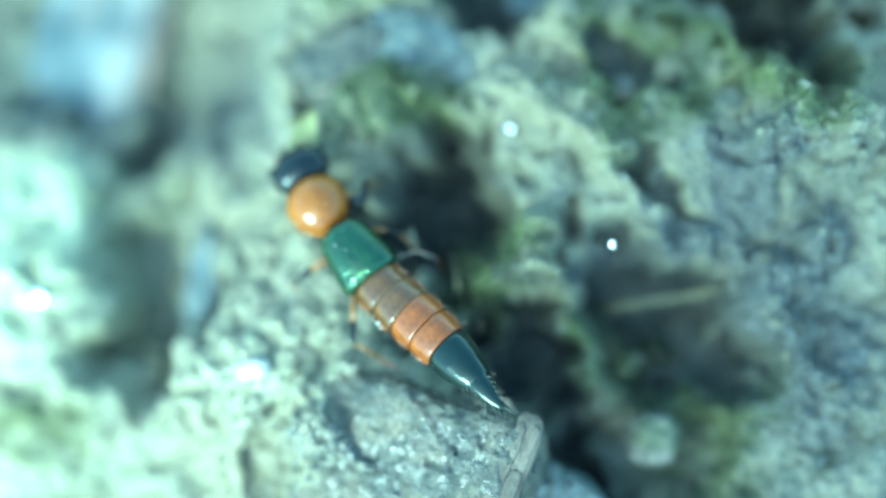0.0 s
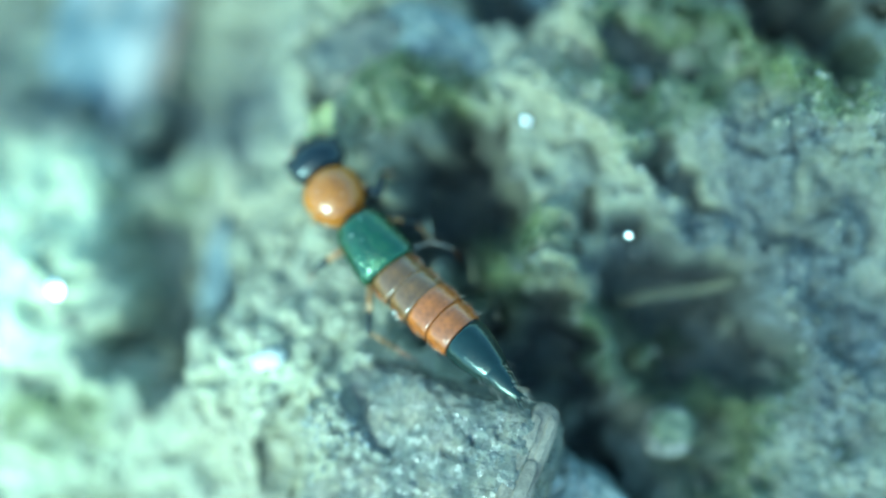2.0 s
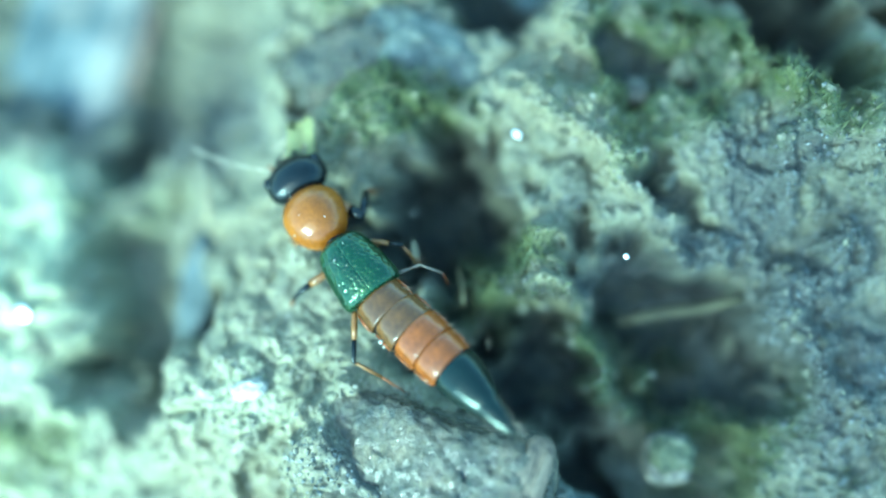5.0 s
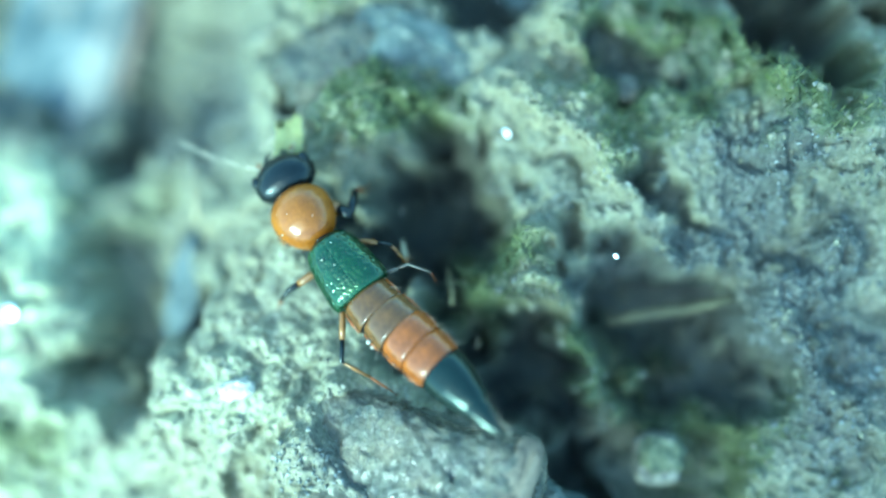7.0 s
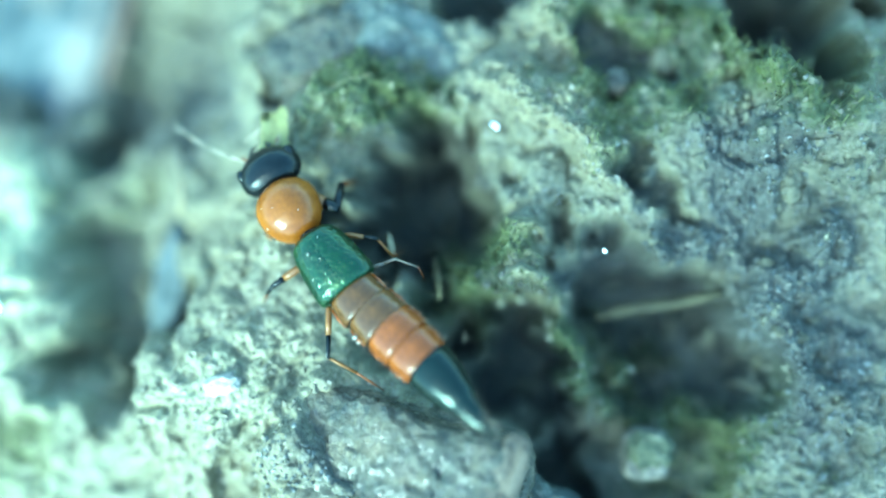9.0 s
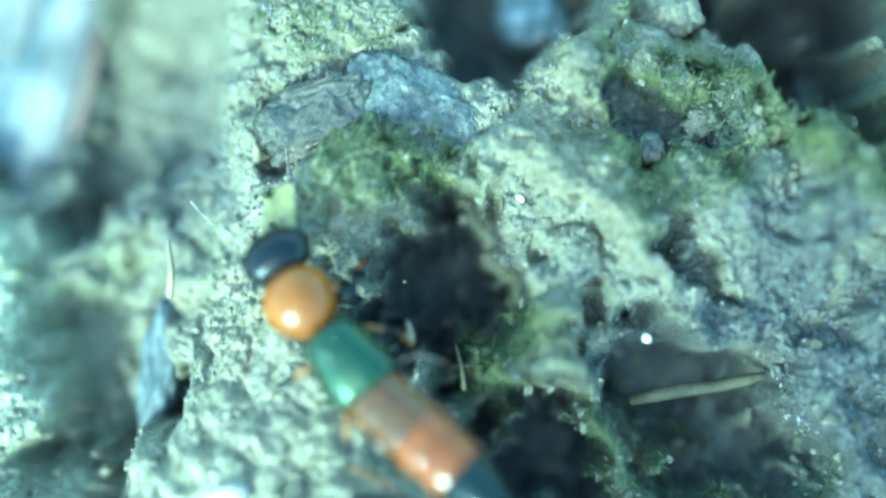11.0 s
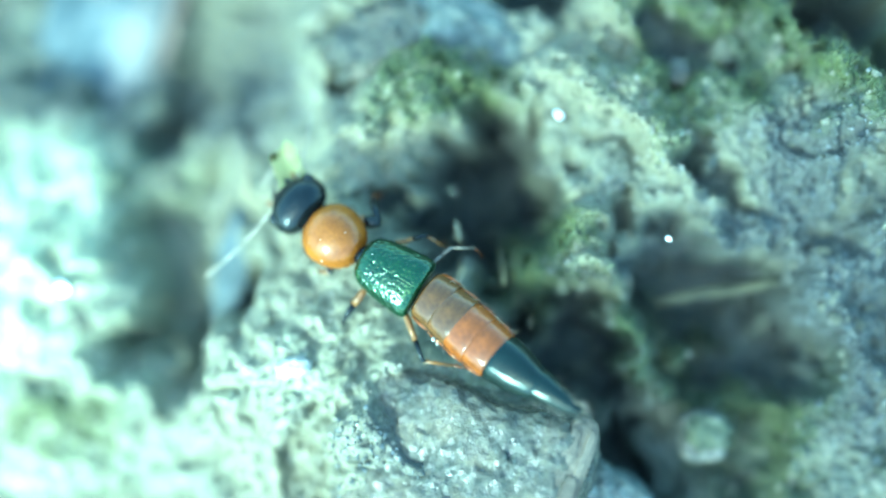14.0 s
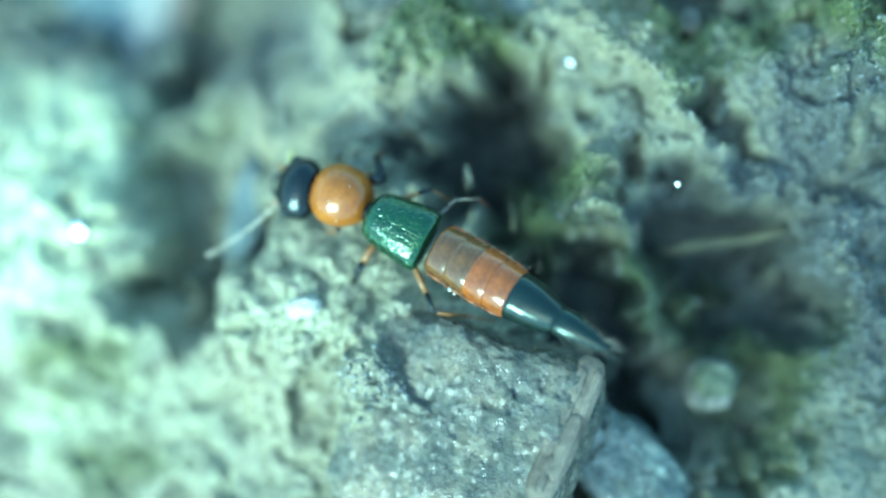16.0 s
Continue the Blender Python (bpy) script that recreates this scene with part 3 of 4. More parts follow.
thing("pebble", rock((0.44, 0.42, 0.22), 11, 0.9, 0.14, 4, 0.05), GREY_STONE, "round sandy pebble in a small hollow", "pebble", lay(4.86, 7.12, 0, z=0.1))
thing("pebble", rock((0.6, 2.2, 0.6), 12, 0.8, 0.28, 5, 0.04), SLATE, "long blue-grey pebble in a gap", "pebble", lay(-10.1, 0.8, 0, 0, 14, -8, z=-2.9))
thing("pebble", rock((0.52, 0.30, 0.26), 13, 0.7, 0.22, 4, 0.05), PALE_STONE, "white quartz chip lying on the soil", "pebble", lay(-6.94, -2.43, 0.0, 0, 0, 15))

# ---- wood, straw, leaf ----
def wood_splinter(m):
    root = tagged(new("wood_splinter"), "weathered blue-grey splinter of wood, deep beside a gap", "wood")
    root.matrix_world = m
    for name, mat, at, size, seed in (("board", WOOD, (-0.5, 0, -0.35), (2.3, 5.8, 0.8), 17), ("fibre_strip", PALE_WOOD, (1.35, -0.5, 0.15), (0.75, 5.1, 0.62), 18),
                                      ("fibre_strip", PALE_WOOD, (-0.9, 2.7, 0.2), (0.9, 2.9, 0.5), 19), ("fibre_strip", WOOD, (-2.0, 1.0, 0.1), (0.5, 4.2, 0.5), 20),
                                      ("fibre_strip", RED_WOOD, (2.15, -0.1, -0.15), (0.28, 5.5, 0.55), 22)):
        bm = rock(size, seed, 0.5, 0.12, 5, 0.02)
        bmesh.ops.translate(bm, verts=bm.verts[:], vec=Vector(at) * MM)
        part(name, bm, mat, root, {PALE_WOOD: "pale raised fibre", RED_WOOD: "thin reddish edge"}.get(mat, ""))


wood_splinter(lay(-16.0, 11.46, 0, 0, 8, -13, z=-6.6))
thing("twig", tube([(-2.0, 0, 0), (-1.2, 0.06, 0.06), (-0.4, 0.1, 0.12), (0.5, 0.05, 0.1), (1.3, 0.1, 0.17), (2.0, 0.16, 0.25)], [0.13, 0.2, 0.21, 0.19, 0.18, 0.1], 12), TWIG, "short olive-brown twig lying over a hollow", "twig", lay(6.3, 0.08, 0, 0, -4, 9, z=-0.95))

thing("straw", tube([(0, -0.9, 0), (0.05, 0, 0.1), (0.0, 0.8, 0.3)], [0.11, 0.1, 0.06], 8), STRAW, "pale broken straw standing at the edge of the gap", "straw", lay(-9.31, 3.84, 0, z=-1.0))
thing("straw", tube([(0, -0.7, 0), (0.03, 0, 0.1), (-0.05, 0.7, 0.3)], [0.06, 0.06, 0.025], 8), TWIG, "thin olive grass straw beside the hollow", "straw", lay(-0.64, 0.81, 0, -35, 0, 8, z=0.2))
thing("seed_husk", loft([(0.0, 0.03, 0.03, -0.03), (0.12, 0.09, 0.09, -0.09), (0.32, 0.11, 0.11, -0.11), (0.55, 0.08, 0.08, -0.08), (0.78, 0.02, 0.02, -0.02)], 14), STRAW, "small pointed cream seed husk in the hollow", "seed", lay(-2.0, 1.5, 0, 0, -20, 98, z=0.9))
bark = thing("bark_strip", block((0.52, 2.2, 0.34), 41, 4, 0.16, 26), BARK, "brown flaking bark strip along the edge of the stone", "bark", lay(1.12, -5.68, 0, -6, 6, -22, z=3.22))
for at, size, seed in (((-0.22, 0.9, 0.33), (0.16, 0.85, 0.07), 42), ((0.14, -0.5, 0.34), (0.20, 1.0, 0.08), 43), ((-0.10, -1.4, 0.33), (0.14, 0.6, 0.07), 44), ((0.24, 1.2, 0.31), (0.13, 0.7, 0.07), 45)):
    flake = block(size, seed, 4, 0.10, 12)
    bmesh.ops.translate(flake, verts=flake.verts[:], vec=Vector(at) * MM)
    part("flake", flake, BARK, bark)


# ---- drops and grains that glint ----
def water_drop(x, y, r, z):
    thing("water_drop", egg((0, 0, 0), (r, r, r * 0.8), None, 20, 14), WATER, "clear round water drop on the soil", "drop", lay(x, y, z=z), group="water drops")


def mica_flake(x, y, z, r):
    """A bright flake, tilted between the torch and the sky overhead."""
    at = Vector((x, y, max(z, ground_z(x, y) + 0.06))) * MM
    face = ((torch.matrix_world.translation - at).normalized() + Vector((0.03, 0, 1))).normalized()
    m = Matrix.Translation(at) @ face.to_track_quat("Z", "Y").to_matrix().to_4x4()
    thing("mica_flake", egg((0, 0, 0), (r, r * 0.8, r * 0.3), None, 20, 12), MICA, "bright mica flake glinting on the soil", "mineral", m, group="mica flakes")


water_drop(2.97, 3.39, 0.30, 0.6)
mica_flake(1.06, 5.63, -0.3, 0.16)
mica_flake(4.37, 1.66, 1.7, 0.085)
mica_flake(-15.48, -0.08, -1.0, 0.30)
mica_flake(-2.32, 3.37, -0.8, 0.03)
mica_flake(-1.18, -5.09, 2.6, 0.06)
mica_flake(-0.51, -5.85, 2.9, 0.07)
mica_flake(-0.15, -6.66, 3.0, 0.06)


# ---- clods lying loose ----
def soil_clods(count):
    rng = random.Random(21)
    shapes = [mesh_of("soil_clod", rock((1, 0.85, 0.7), 30 + k, 0.8, 0.35, 4, 0.13), SOIL) for k in range(6)]
    done = 0
    while done < count:
        x, y = rng.uniform(-17, 11), rng.uniform(-8, 12)
        if math.hypot(x + 2, y + 1) < 3.2 or (-7 < x < 2 and -6 < y < 4):
            continue
        ob = new("soil_clod", shapes[done % 6])
        size = 0.18 + 0.42 * rng.random() ** 2
        ob.matrix_world = lay(x, y, 0.35 * size, rng.uniform(-30, 30), rng.uniform(-30, 30), rng.uniform(0, 360)) @ Matrix.Diagonal((size, size, size, 1))
        tagged(ob, "small rough clod of grey-brown soil", "clod", "loose soil clods")
        done += 1


soil_clods(44)


# ---- loose grit, crumbs, moss blades, rootlets ----
def scatter(count, seed, wanted):
    """Places on the ground, kept where wanted(moss, silt, painted hollow shade) is high."""
    rng = np.random.default_rng(seed)
    x, y = rng.uniform(-21, 15, count * 6), rng.uniform(-11, 16, count * 6)
    i, j = np.searchsorted(AX, x), np.searchsorted(AY, y)
    keep = rng.random(len(x)) < wanted(MOSSY[j, i], SILTY[j, i], DARK[j, i])
    x, y, i, j = x[keep][:count], y[keep][:count], i[keep][:count], j[keep][:count]
    return np.stack([x, y, HEIGHT[j, i]], -1), rng


def raw_mesh(name, co, faces, mat, label, category):
    me = bpy.data.meshes.new(name)
    me.from_pydata((co * MM).tolist(), [], faces.tolist())
    me.materials.append(mat)
    return tagged(new(name, me), label, category, kind="stuff")


def grains(name, count, seed, lo, hi, wanted, mat, label, category):
    at, rng = scatter(count, seed, wanted)
    n = len(at)
    g = (1 + 5 ** 0.5) / 2
    ico = np.array([(-1, g, 0), (1, g, 0), (-1, -g, 0), (1, -g, 0), (0, -1, g), (0, 1, g), (0, -1, -g), (0, 1, -g), (g, 0, -1), (g, 0, 1), (-g, 0, -1), (-g, 0, 1)]) / 1.9
    tri = np.array([(0, 11, 5), (0, 5, 1), (0, 1, 7), (0, 7, 10), (0, 10, 11), (1, 5, 9), (5, 11, 4), (11, 10, 2), (10, 7, 6), (7, 1, 8),
                    (3, 9, 4), (3, 4, 2), (3, 2, 6), (3, 6, 8), (3, 8, 9), (4, 9, 5), (2, 4, 11), (6, 2, 10), (8, 6, 7), (9, 8, 1)])
    size = lo + (hi - lo) * rng.random((n, 1, 1)) ** 2.5
    shape = ico[None] * (1 + 0.34 * rng.standard_normal((n, 12, 1))) * rng.uniform(0.6, 1.2, (n, 1, 3))
    co = at[:, None] + shape * size
    raw_mesh(name, co.reshape(-1, 3), (tri[None] + 12 * np.arange(n)[:, None, None]).reshape(-1, 3), mat, label, category)


grains("grit", 10000, 5, 0.04, 0.115, lambda m, s, h: 0.04 + 0.9 * (1 - m) * (1 - h) * (1 - 0.88 * np.clip(s, 0, 1)), GRIT, "fine sandy grit scattered on the soil crust", "grit")
grains("silt_grains", 5000, 8, 0.035, 0.10, lambda m, s, h: np.clip(s * 1.5 - 0.3, 0, 1) * (1 - m) * (1 - 0.8 * h), QUARTZ, "glinting blue-white silt grains", "grit")
grains("soil_crumbs", 3500, 6, 0.04, 0.18, lambda m, s, h: 0.15 + 0.5 * h, SOIL, "dark soil crumbs in the hollows", "soil")


def blades(count, seed):
    at, rng = scatter(count, seed, lambda m, s, h: np.clip(m * 1.6 - 0.5, 0, 1) * (1 - 0.7 * h))
    n = len(at)
    yaw, lean, tall = rng.uniform(0, 6.28, n), rng.uniform(0.2, 1.2, n), rng.uniform(0.12, 0.48, n)
    side = np.stack([-np.sin(yaw), np.cos(yaw), 0 * yaw], -1) * 0.016
    way = np.stack([np.cos(yaw) * np.sin(lean), np.sin(yaw) * np.sin(lean), np.cos(lean)], -1) * tall[:, None]
    bend = np.array([0, 0, -1]) * (tall * 0.2)[:, None]
    co = np.stack([at - side, at + side, at + way * 0.55 + side, at + way * 0.55 - side, at + way + bend], 1)
    base = 5 * np.arange(n)[:, None]
    tris = np.concatenate([base + [0, 1, 2], base + [0, 2, 3], base + [3, 2, 4]])
    raw_mesh("moss_blades", co.reshape(-1, 3), tris, MOSS, "short green moss blades on the soil", "moss")


blades(15000, 7)


def moss_tufts(places):
    """Stars of stiff dark moss leaves that spread from one point."""
    shapes = []
    for k in range(4):
        rng = random.Random(60 + k)
        bm = bmesh.new()
        for _ in range(42):
            a, lean, ln = rng.uniform(0, 6.28), rng.uniform(0.35, 1.35), rng.uniform(0.45, 0.95)
            out, up = math.sin(lean) * ln, math.cos(lean) * ln
            ca, sa = math.cos(a), math.sin(a)
            tube([(0.05 * ca, 0.05 * sa, 0), (0.5 * out * ca, 0.5 * out * sa, 0.62 * up), (out * ca, out * sa, 0.85 * up)], [0.014, 0.018, 0.003], 4, bm)
        shapes.append(mesh_of("moss_tuft", bm, DARK_MOSS))
    rng = random.Random(66)
    for k, (x, y) in enumerate(places):
        ob = new("moss_tuft", shapes[k % 4])
        size = rng.uniform(0.75, 1.25)
        ob.matrix_world = lay(x, y, 0.03, 0, 0, rng.uniform(0, 360)) @ Matrix.Diagonal((size, size, size, 1))
        tagged(ob, "dark green star-shaped moss tuft on the soil", "moss", "moss tufts")


moss_tufts([(-1.83, 6.77), (-0.88, 7.01), (-0.25, 6.49), (-2.70, 7.29), (0.13, 0.97), (-0.45, 1.54),
            (6.79, 9.39), (7.91, 8.54), (9.18, 7.69), (5.39, 9.74), (-0.23, 1.66), (6.93, -2.97), (6.27, -1.57),
            (3.97, -0.08)])


def rootlet(x, y, length, turn, seed, z=None):
    rng = random.Random(seed)
    pts, p, a = [], Vector((0, 0, 0)), 0.0
    for k in range(9):
        pts.append(tuple(p))
        a += rng.uniform(-0.35, 0.35)
        p = p + Vector((math.cos(a), math.sin(a), 0.18 * math.sin(k * 0.8))) * length / 8
    thing("rootlet", tube(pts, [0.013] * 8 + [0.006], 6), STRAW, "fine pale rootlet lying across the soil", "root", lay(x, y, -0.05, 0, 0, turn, z), group="fine rootlets")


rootlet(2.46, 10.24, 0.5, 130, 1)
rootlet(0.34, -1.15, 1.0, -60, 2)
rootlet(6.04, -0.90, 1.2, -80, 3)
rootlet(5.46, 2.50, 1.1, 60, 4)
rootlet(1.33, 5.34, 1.5, -35, 5)
rootlet(-1.71, -4.72, 1.4, 100, 6)
rootlet(-1.18, 2.60, 0.9, 70, 7)
rootlet(-4.28, 6.38, 1.9, 30, 8)
rootlet(-1.25, -2.85, 1.1, -70, 9)
rootlet(-3.83, -1.60, 2.4, -35, 10)
rootlet(-8.00, -6.84, 3.0, 40, 11)
rootlet(-8.75, -6.34, 3.2, 52, 12)


# a star of fine white hairs beside the beetle
tuft = bmesh.new()
for k in range(6):
    a = k * 1.02 + 0.3 * math.sin(k * 2.1)
    r = 0.6 + 0.3 * math.sin(k * 1.7)
    tube([(0, 0, 0), (0.13 * r * math.cos(a), 0.13 * r * math.sin(a), 0.09), (0.27 * r * math.cos(a + 0.2), 0.27 * r * math.sin(a + 0.2), 0.12)], [0.010, 0.008, 0.003], 5, tuft)
tube([(0, 0, 0.02), (0.06, -0.04, -0.9), (0.2, -0.05, -2.0), (0.25, -0.1, -3.8)], [0.010, 0.012, 0.014, 0.016], 5, tuft)
thing("plant_hair", tuft, PALE_LEG, "star-shaped tuft of fine pale plant hairs on a stalk", "plant hair", lay(0.24, -0.94, 0, z=1.3))


# ---- the beetle ----
leaf_bm = bmesh.new()
cols = []
for i in range(9):
    f = i / 8
    w = 0.46 * (1 - 0.12 * f) * (1 + 0.08 * math.sin(i * 2.3))
    row = []
    for k in range(5):
        u, v = 0.05 * math.sin(i * 1.7 + k) + 1.5 * f - (0.18 * abs(k - 1) if i == 8 else 0), w * (k - 2) / 2
        row.append(leaf_bm.verts.new(((0.48 + 0.917 * u + 0.41 * v) * MM, (-0.38 - 0.41 * u + 0.917 * v) * MM, (0.09 * abs(k - 2) - 0.05 * f + 0.02 * (i % 2) - 0.22) * MM)))
    cols.append(row)
for c0, c1 in zip(cols, cols[1:]):
    for k in range(4):
        leaf_bm.faces.new((c0[k], c0[k + 1], c1[k + 1], c1[k]))
bmesh.ops.solidify(leaf_bm, geom=leaf_bm.faces[:], thickness=0.04 * MM)
LEAF_BIT = thing("leaf_fragment", leaf_bm, LEAF, "pale yellow torn leaf fragment held before the beetle's jaws", "leaf")
part("fibre", tube([(1.66, 0.44, -0.75), (1.62, 0.0, -0.6), (1.6, -0.5, -0.4), (1.54, -1.3, -0.4)], [0.035, 0.045, 0.04, 0.02], 7), FEELER, LEAF_BIT, "pale torn fibre")

# Middle line of the body at the moments when it changes: head, pronotum, front and back of the wing cases, end of the orange abdomen, tip.
BODY = [
    (0, -5.62, 4.00, -4.88, 2.71, -4.21, 1.93, -2.95, 0.35, -0.64, -1.71, 1.09, -3.45),
    (12.9, -5.62, 4.00, -4.88, 2.71, -4.21, 1.93, -2.95, 0.35, -0.64, -1.71, 1.09, -3.45),
    (13.5, -6.78, 2.99, -5.48, 1.88, -4.57, 1.18, -2.77, -0.01, -0.73, -1.59, 2.03, -3.39),
    (14, -6.90, 2.56, -5.63, 1.52, -4.69, 0.93, -2.80, -0.18, -0.71, -1.89, 1.82, -3.52),
    (14.5, -7.01, 1.98, -5.60, 1.34, -4.71, 0.87, -2.76, -0.26, -0.58, -1.79, 2.37, -3.43),
    (15, -7.19, 1.15, -5.82, 1.05, -4.90, 0.57, -2.89, -0.39, -0.49, -1.66, 2.44, -3.19),
    (16, -7.20, 1.23, -5.75, 0.98, -4.79, 0.46, -2.72, -0.57, -0.44, -1.85, 2.76, -3.61),
]
LEVELS = (2.1, 2.45, 2.62, 2.86, 3.6, 4.4)


def aligned(at, ahead):
    """A pose at a point with x along ahead and z upward."""
    x = ahead.normalized()
    y = Vector((0, 0, 1)).cross(x).normalized()
    return Matrix.Translation(at) @ Matrix((x, y, x.cross(y))).transposed().to_4x4()


def body_poses(row):
    pts = [Vector((row[1 + 2 * k], row[2 + 2 * k], z)) * MM for k, z in enumerate(LEVELS)]
    h, p, j, e, u, tip = pts
    root = aligned(j, j - e)
    out = {"root": root, "pronotum": aligned(p, h - j), "head": aligned(h, h - p)}
    first, last = (j - e).normalized(), (u - tip).normalized()
    for k in range(4):
        f = k / 4
        out[k] = aligned(e.lerp(u, f), first.lerp((e - u).normalized(), min(1, 0.5 + f)))
    out["tail"] = aligned(u, (e - u).normalized().lerp(last, 0.75))
    out["tip"] = aligned(u.lerp(tip, 0.52), last)
    return out


FEELERS = [  # seconds, then the way each antenna points over the ground
    (0, -0.6, 0.2, -0.6, 0.35, 0.75, -0.6), (3.2, -0.6, -0.3, -0.6, 0.35, 0.75, -0.6), (4, -0.76, -0.5, -0.5, 0.2, 0.8, -0.6), (4.6, -0.95, 0.1, -0.35, 0.1, 0.8, -0.6), (7, -0.93, 0.17, -0.3, 0.1, 0.8, -0.6),
    (8.2, -0.93, 0.20, -0.3, 0.1, 0.8, -0.6), (10.3, -0.85, 0.38, -0.62, 0.1, 0.8, -0.6), (11.5, -0.84, 0.36, -0.7, 0.1, 0.8, -0.6), (12, -0.9, -0.1, -0.65, 0.1, 0.8, -0.6),
    (12.5, -0.85, -0.53, -0.4, 0.1, 0.8, -0.6), (13, -0.77, -0.64, -0.3, 0.2, 0.8, -0.4), (13.5, -0.66, -0.75, -0.25, 0.5, 0.8, -0.1), (14, -0.6, -0.8, -0.2, 0.25, 0.9, -0.3),
    (14.5, -0.5, -0.86, -0.2, 0.1, 0.9, -0.4), (15.5, -0.6, -0.78, -0.3, -0.1, 0.9, -0.5), (16, -0.7, -0.68, -0.3, -0.1, 0.9, -0.5),
]


def ring_segment(length, w0, w1, top0, top1):
    """One abdominal ring, its hind rim standing a little over the next one."""
    return loft([(0.10, w0 * 0.90, top0 - 0.07, -0.48), (0.03, w0 * 0.965, top0 - 0.03, -0.53), (-0.06, w0 * 0.985, top0 - 0.012, -0.55), (-length * 0.5, (w0 + w1) / 2, (top0 + top1) / 2, -0.56),
                 (-length * 0.90, w1 * 1.0, top1 + 0.012, -0.54), (-length * 0.97, w1 * 0.99, top1, -0.52), (-length * 0.985, w1 * 0.95, top1 - 0.04, -0.48)], 48)


def beetle():
    root = tagged(new("rove_beetle"), "slender rove beetle, orange thorax, metallic green wing cases, black tail", "beetle")
    first = body_poses(BODY[0])
    root.matrix_world = first["root"]
    made = {}

    head_bm = loft(dense([(0.72, 0.20, 0.04, -0.18), (0.66, 0.44, 0.20, -0.30), (0.50, 0.68, 0.38, -0.40), (0.24, 0.90, 0.54, -0.48), (-0.06, 0.98, 0.60, -0.50), (-0.34, 0.93, 0.56, -0.48),
                    (-0.54, 0.74, 0.44, -0.42), (-0.66, 0.46, 0.26, -0.30), (-0.80, 0.27, 0.12, -0.24)], 0.04), 56)
    made["head"] = part("head", head_bm, BLACK, root, "shiny blue-black head")
    for s in (-1, 1):
        part("eye", egg((0.16, 0.80 * s, 0.10), (0.24, 0.17, 0.24)), BLACK, made["head"])
        part("mandible", tube([(0.50, 0.30 * s, -0.10), (0.78, 0.34 * s, -0.12), (0.98, 0.16 * s, -0.14), (1.0, 0.02 * s, -0.14)], [0.09, 0.08, 0.05, 0.02], 8), BLACK, made["head"], "dark curved jaw")
        part("palp", tube([(0.45, 0.20 * s, -0.2), (0.70, 0.52 * s, -0.22), (0.92, 0.60 * s, -0.2)], [0.035, 0.04, 0.045], 8), AMBER, made["head"], "brown feeler palp")
        pts, rad, at = [(0, 0, 0)], [0.02], 0.0
        for k in range(11):
            ln, r = (0.40, 0.028) if k == 0 else (0.28, 0.040)
            pts += [(at + ln * f, -0.05 * s * (at + ln * f) ** 2, 0.03 * (at + ln * f)) for f in (0.3, 0.8, 1.0)]
            rad += [r * 0.85, r, r * 0.45]
            at += ln
        bm = tube(pts, rad, 8)
        made["feeler", s] = part("antenna", bm, FEELER, made["head"], "beaded pale antenna")

    made["pronotum"] = part("pronotum", loft(dense([(0.92, 0.35, 0.28, -0.42), (0.86, 0.60, 0.48, -0.52), (0.66, 0.82, 0.68, -0.60), (0.38, 0.95, 0.80, -0.62), (0.05, 0.97, 0.84, -0.62), (-0.30, 0.90, 0.80, -0.6),
                            (-0.60, 0.74, 0.68, -0.55), (-0.80, 0.54, 0.52, -0.48), (-0.90, 0.34, 0.34, -0.42)], 0.04), 64), ORANGE, root, "glossy orange round thorax shield")
    part("neck", loft([(1.25, 0.24, 0.10, -0.26), (0.85, 0.28, 0.14, -0.3)], 16), BLACK, made["pronotum"])
    part("waist", loft([(0.30, 0.30, 0.26, -0.4), (-0.1, 0.36, 0.32, -0.45)], 16), BLACK, root)
    shell = [(0.10, 0.34, 0.26, -0.20), (0.05, 0.56, 0.42, -0.32), (-0.10, 0.72, 0.55, -0.40), (-0.40, 0.83, 0.64, -0.45), (-0.9, 0.91, 0.69, -0.47),
             (-1.45, 0.97, 0.69, -0.46), (-1.78, 0.97, 0.65, -0.42), (-1.92, 0.92, 0.56, -0.36), (-1.97, 0.84, 0.46, -0.30)]
    for s in (-1, 1):
        part("elytron", half_shell(shell, s), ELYTRA, root, "punctured metallic green wing case")
    part("thorax_underside", loft([(0.0, 0.45, 0.1, -0.55), (-0.8, 0.80, 0.1, -0.66), (-1.9, 0.78, 0.1, -0.6)], 20), BLACK, root)

    rng = random.Random(4)
    size = [(0.80, 0.83, 0.50, 0.54), (0.83, 0.85, 0.54, 0.56), (0.85, 0.83, 0.56, 0.56), (0.83, 0.76, 0.56, 0.53)]
    for k, (w0, w1, t0, t1) in enumerate(size):
        made[k] = part("abdomen_ring", ring_segment(0.72, w0, w1, t0, t1), BROWN if k < 2 else AMBER, root, "glossy brown abdomen ring" if k < 2 else "orange-brown glossy abdomen ring")
        part("membrane", loft([(0.0, w0 * 0.9, t0 - 0.09, -0.46), (-0.9, w1 * 0.92, t1 - 0.07, -0.46)], 28), BLACK, made[k], "dark skin between the rings")
        setae = bmesh.new()
        for s in (-1, 1):
            for _ in range(9):
                p = Vector((rng.uniform(-0.7, 0.0), w0 * s * rng.uniform(0.86, 0.99), rng.uniform(0.02, 0.22)))
                q = p + Vector((-0.16, s * rng.uniform(0.08, 0.22), rng.uniform(0.02, 0.12)))
                tube([p, p.lerp(q, 0.5) + Vector((0, 0, 0.015)), q], [0.007, 0.006, 0.002], 4, setae)
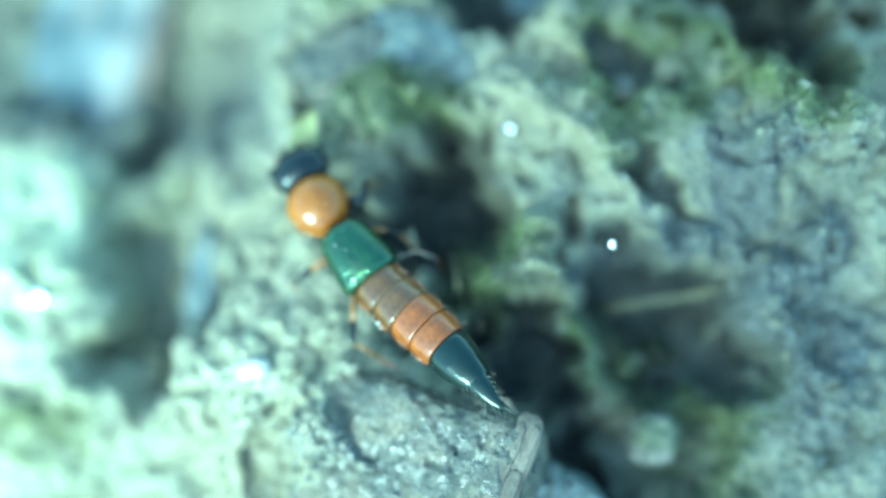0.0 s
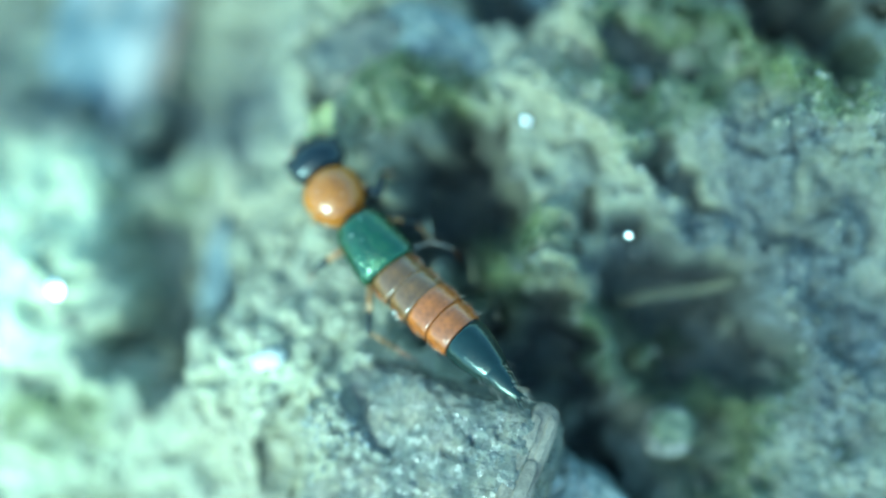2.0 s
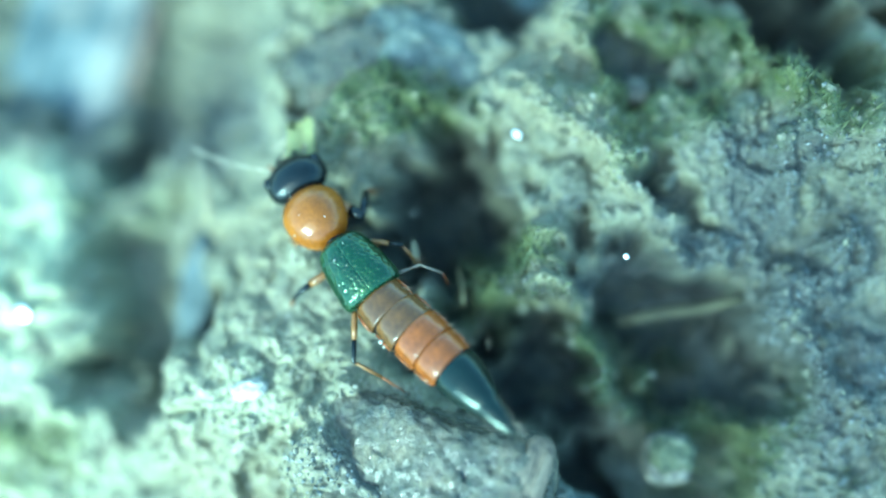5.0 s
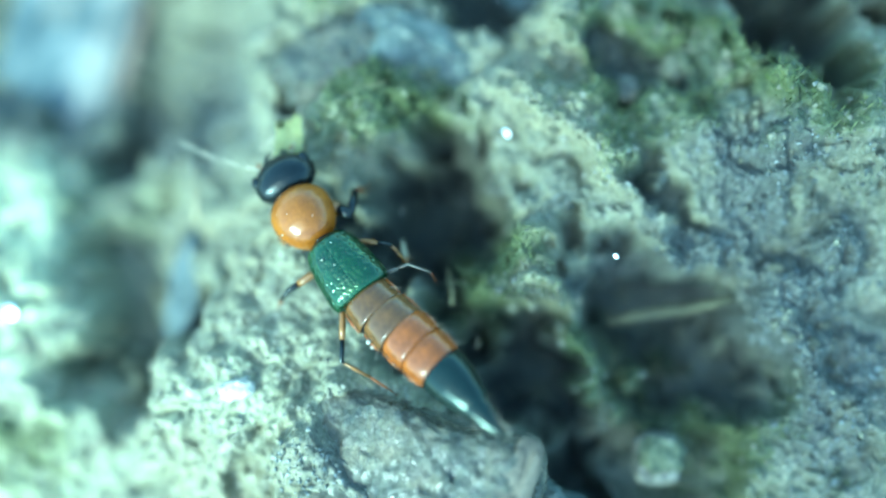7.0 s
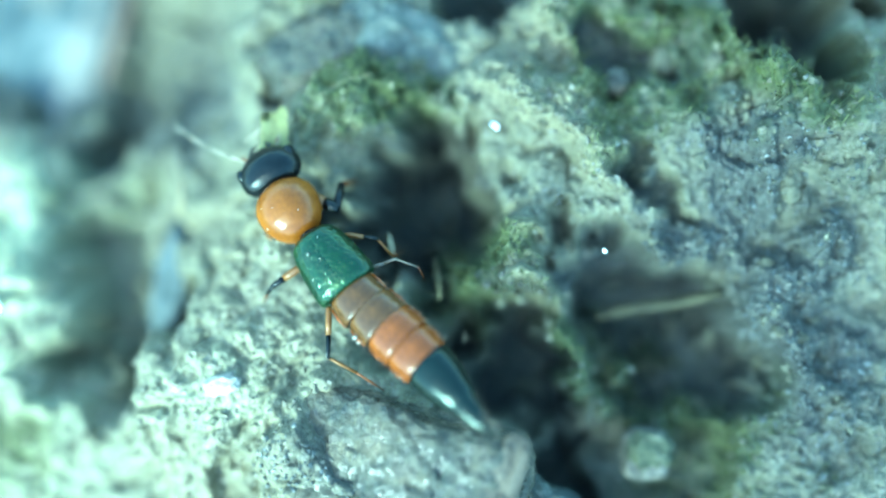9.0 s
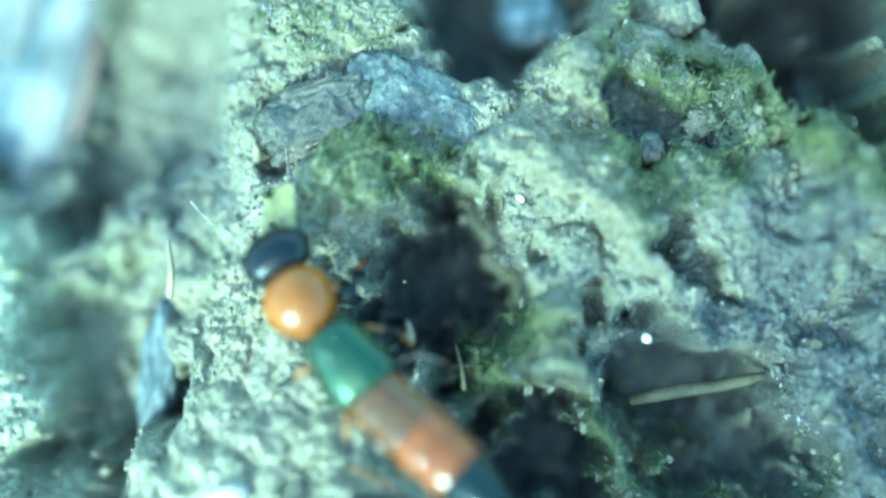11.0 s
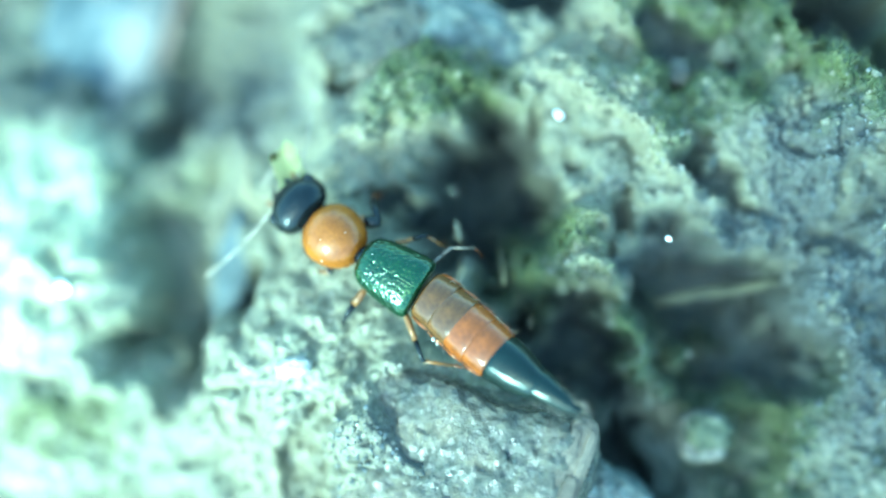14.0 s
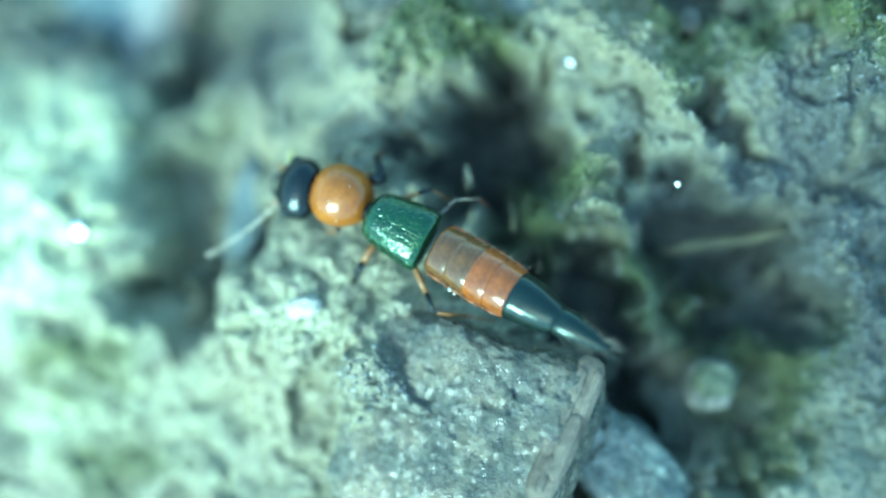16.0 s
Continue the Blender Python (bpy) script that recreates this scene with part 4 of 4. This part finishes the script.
        part("setae", setae, PALE_LEG, made[k], "fine pale hairs")
        for s in (-1, 1):
            part("side_plate", tube([(0.0, 0.96 * w0 * s, 0.0), (-0.35, 0.99 * (w0 + w1) / 2 * s, 0.01), (-0.68, 0.97 * w1 * s, 0.0)], [0.045, 0.06, 0.045], 8), AMBER, made[k])
    made["tail"] = part("tail_ring", loft(dense([(0.10, 0.64, 0.40, -0.46), (0.04, 0.71, 0.49, -0.50), (-0.1, 0.74, 0.52, -0.52), (-0.6, 0.69, 0.50, -0.50), (-1.1, 0.57, 0.43, -0.44), (-1.42, 0.47, 0.36, -0.38), (-1.5, 0.42, 0.31, -0.34)], 0.05), 48),
                        TAIL, root, "glossy blue-black tail ring")
    made["tip"] = part("tail_tip", loft(dense([(0.55, 0.44, 0.30, -0.34), (0.3, 0.46, 0.33, -0.36), (0.08, 0.46, 0.33, -0.36), (-0.3, 0.39, 0.30, -0.31), (-0.7, 0.31, 0.22, -0.22), (-1.05, 0.17, 0.13, -0.13), (-1.28, 0.08, 0.06, -0.06)], 0.05), 40),
                       TAIL, root, "pointed blue-black tail tip")
    for s in (-1, 1):
        part("cercus", tube([(-1.0, 0.10 * s, 0.04), (-1.3, 0.13 * s, 0.08), (-1.6, 0.16 * s, 0.12)], [0.05, 0.04, 0.012], 8), TAIL, made["tip"])
    hairs = bmesh.new()
    for k in range(46):
        x, s = rng.uniform(-1.35, 0.1), rng.choice((-1, 1))
        w = max(0.06, 0.5 + 0.33 * x)
        a = rng.uniform(0.0, 1.2)
        p = Vector((x, w * s * math.cos(a) * 0.9, 0.4 * w * math.sin(a) + 0.02))
        ln = rng.uniform(0.22, 0.42)
        q = p + Vector((-ln, rng.uniform(0.2, 0.75) * ln * s, rng.uniform(0.0, 0.45) * ln))
        tube([p, p.lerp(q, 0.5) + Vector((0, 0, 0.02)), q], [0.009, 0.008, 0.003], 4, hairs)
    part("bristles", hairs, PALE_LEG, made["tip"], "fine greyish bristles")

    for x, y, z, r in ((-0.55, 0.30, 0.66, 0.035), (-0.9, 0.1, 0.71, 0.02), (-1.2, 0.62, 0.5, 0.03), (-0.3, -0.2, 0.66, 0.02), (-1.75, 0.5, 0.58, 0.03)):
        part("dust_speck", egg((x, y, z), (r, r, r), None, 8, 6), PALE_STONE, root, "pale speck of dust")
    for x, y, z, r in ((0.30, 0.60, 0.60, 0.03), (-0.25, 0.78, 0.42, 0.035), (0.62, 0.10, 0.64, 0.022), (-0.40, -0.30, 0.70, 0.024), (0.05, 0.30, 0.79, 0.02)):
        part("dust_speck", egg((x, y, z), (r, r, r), None, 8, 6), PALE_STONE, made["pronotum"], "pale speck of dust")
    for x, y, z, r in ((-0.3, 0.86, 0.1, 0.07), (-0.45, 0.9, 0.0, 0.05)):
        part("dust_speck", egg((x, y, z), (r, r, r), None, 8, 6), PALE_STONE, made[1], "pale speck of dust")

    # legs: hip in the body's space, then knee, ankle and claw
    inv = first["root"].inverted()

    def leg(hip, knee, ankle, claw, thick, tail_dark, pale=False):
        h = Vector(hip)
        k, a, c = (inv @ (Vector(v) * MM) / MM for v in (knee, ankle, claw))
        f = part("leg", tube([h, h.lerp(k, 0.2), h.lerp(k, 0.4), h.lerp(k, 0.62)], [thick * 0.9, thick * 1.3, thick * 1.35, thick * 1.1], 12), PALE_LEG if pale else LEGGY, root,
                 "pale translucent leg" if pale else "yellow-orange leg with a black knee")
        part("knee", tube([h.lerp(k, 0.60), h.lerp(k, 0.8), k, k.lerp(a, 0.12)], [thick * 1.1, thick * 1.1, thick * 0.9, thick * 0.6], 12), PALE_LEG if pale else BLACK, f, "pale knee" if pale else "black knee")
        part("shin", tube([k, k.lerp(a, 0.5), a], [thick * 0.6, thick * 0.75, thick * 0.6], 8), PALE_LEG if pale else BLACK if tail_dark else LEGGY, f)
        part("foot", tube([a, a.lerp(c, 0.3), a.lerp(c, 0.65), c], [thick * 0.5, thick * 0.42, thick * 0.38, thick * 0.15], 8), AMBER, f)

    def on(x, y, up=0.05):
        return (x, y, ground_z(x, y) + up)

    leg((1.2, -0.55, -0.45), (-3.52, 2.85, 2.3), (-3.47, 3.6, 1.9), on(-3.30, 4.1), 0.18, True)
    leg((-0.4, -0.75, -0.4), (-2.32, 1.94, 2.3), (-1.93, 1.48, 1.8), on(-2.01, 2.16), 0.06, False)
    leg((-1.7, -0.7, -0.4), (-1.75, 1.32, 2.5), (-1.08, 1.10, 2.3), (-0.92, 0.75, 1.9), 0.045, False, True)
    leg((1.2, 0.55, -0.45), (-5.46, 1.93, 2.0), (-5.74, 2.06, 1.7), on(-5.93, 2.25), 0.10, False)
    leg((-0.4, 0.75, -0.4), (-5.43, 0.52, 2.1), (-5.69, 0.30, 1.7), on(-5.94, 0.06), 0.09, True)
    leg((-1.7, 0.7, -0.4), (-3.67, -1.55, 2.5), (-2.86, -2.00, 2.2), on(-2.09, -2.52), 0.072, False)
    return root, made


BEETLE, PARTS = beetle()


def motions():
    poses = [(row[0], body_poses(row)) for row in BODY]
    walk(BEETLE, [(t, p["root"]) for t, p in poses])
    for key in ("head", "pronotum", 0, 1, 2, 3, "tail", "tip"):
        walk(PARTS[key], [(t, p["root"].inverted() @ p[key]) for t, p in poses])

    def head_at(t):
        times = [q for q, _ in poses]
        k = max(0, min(len(times) - 2, sum(q <= t for q in times) - 1))
        f = (t - times[k]) / (times[k + 1] - times[k])
        a, b = poses[k][1]["head"], poses[k + 1][1]["head"]
        return a.lerp(b, f)

    walk(LEAF_BIT, [(t, p["head"] @ Matrix.Rotation(radians(38 if t >= 15 else 20 if t > 14 else 0), 4, "Y")) for t, p in poses])
    for s, col in ((1, 1), (-1, 4)):
        rows = []
        for row in FEELERS:
            way = head_at(row[0]).to_3x3().inverted() @ Vector(row[col:col + 3])
            at = Vector((0.52, 0.46 * s, 0.02)) * MM
            rows.append((row[0], aligned(at, way)))
        walk(PARTS["feeler", s], rows)


motions()
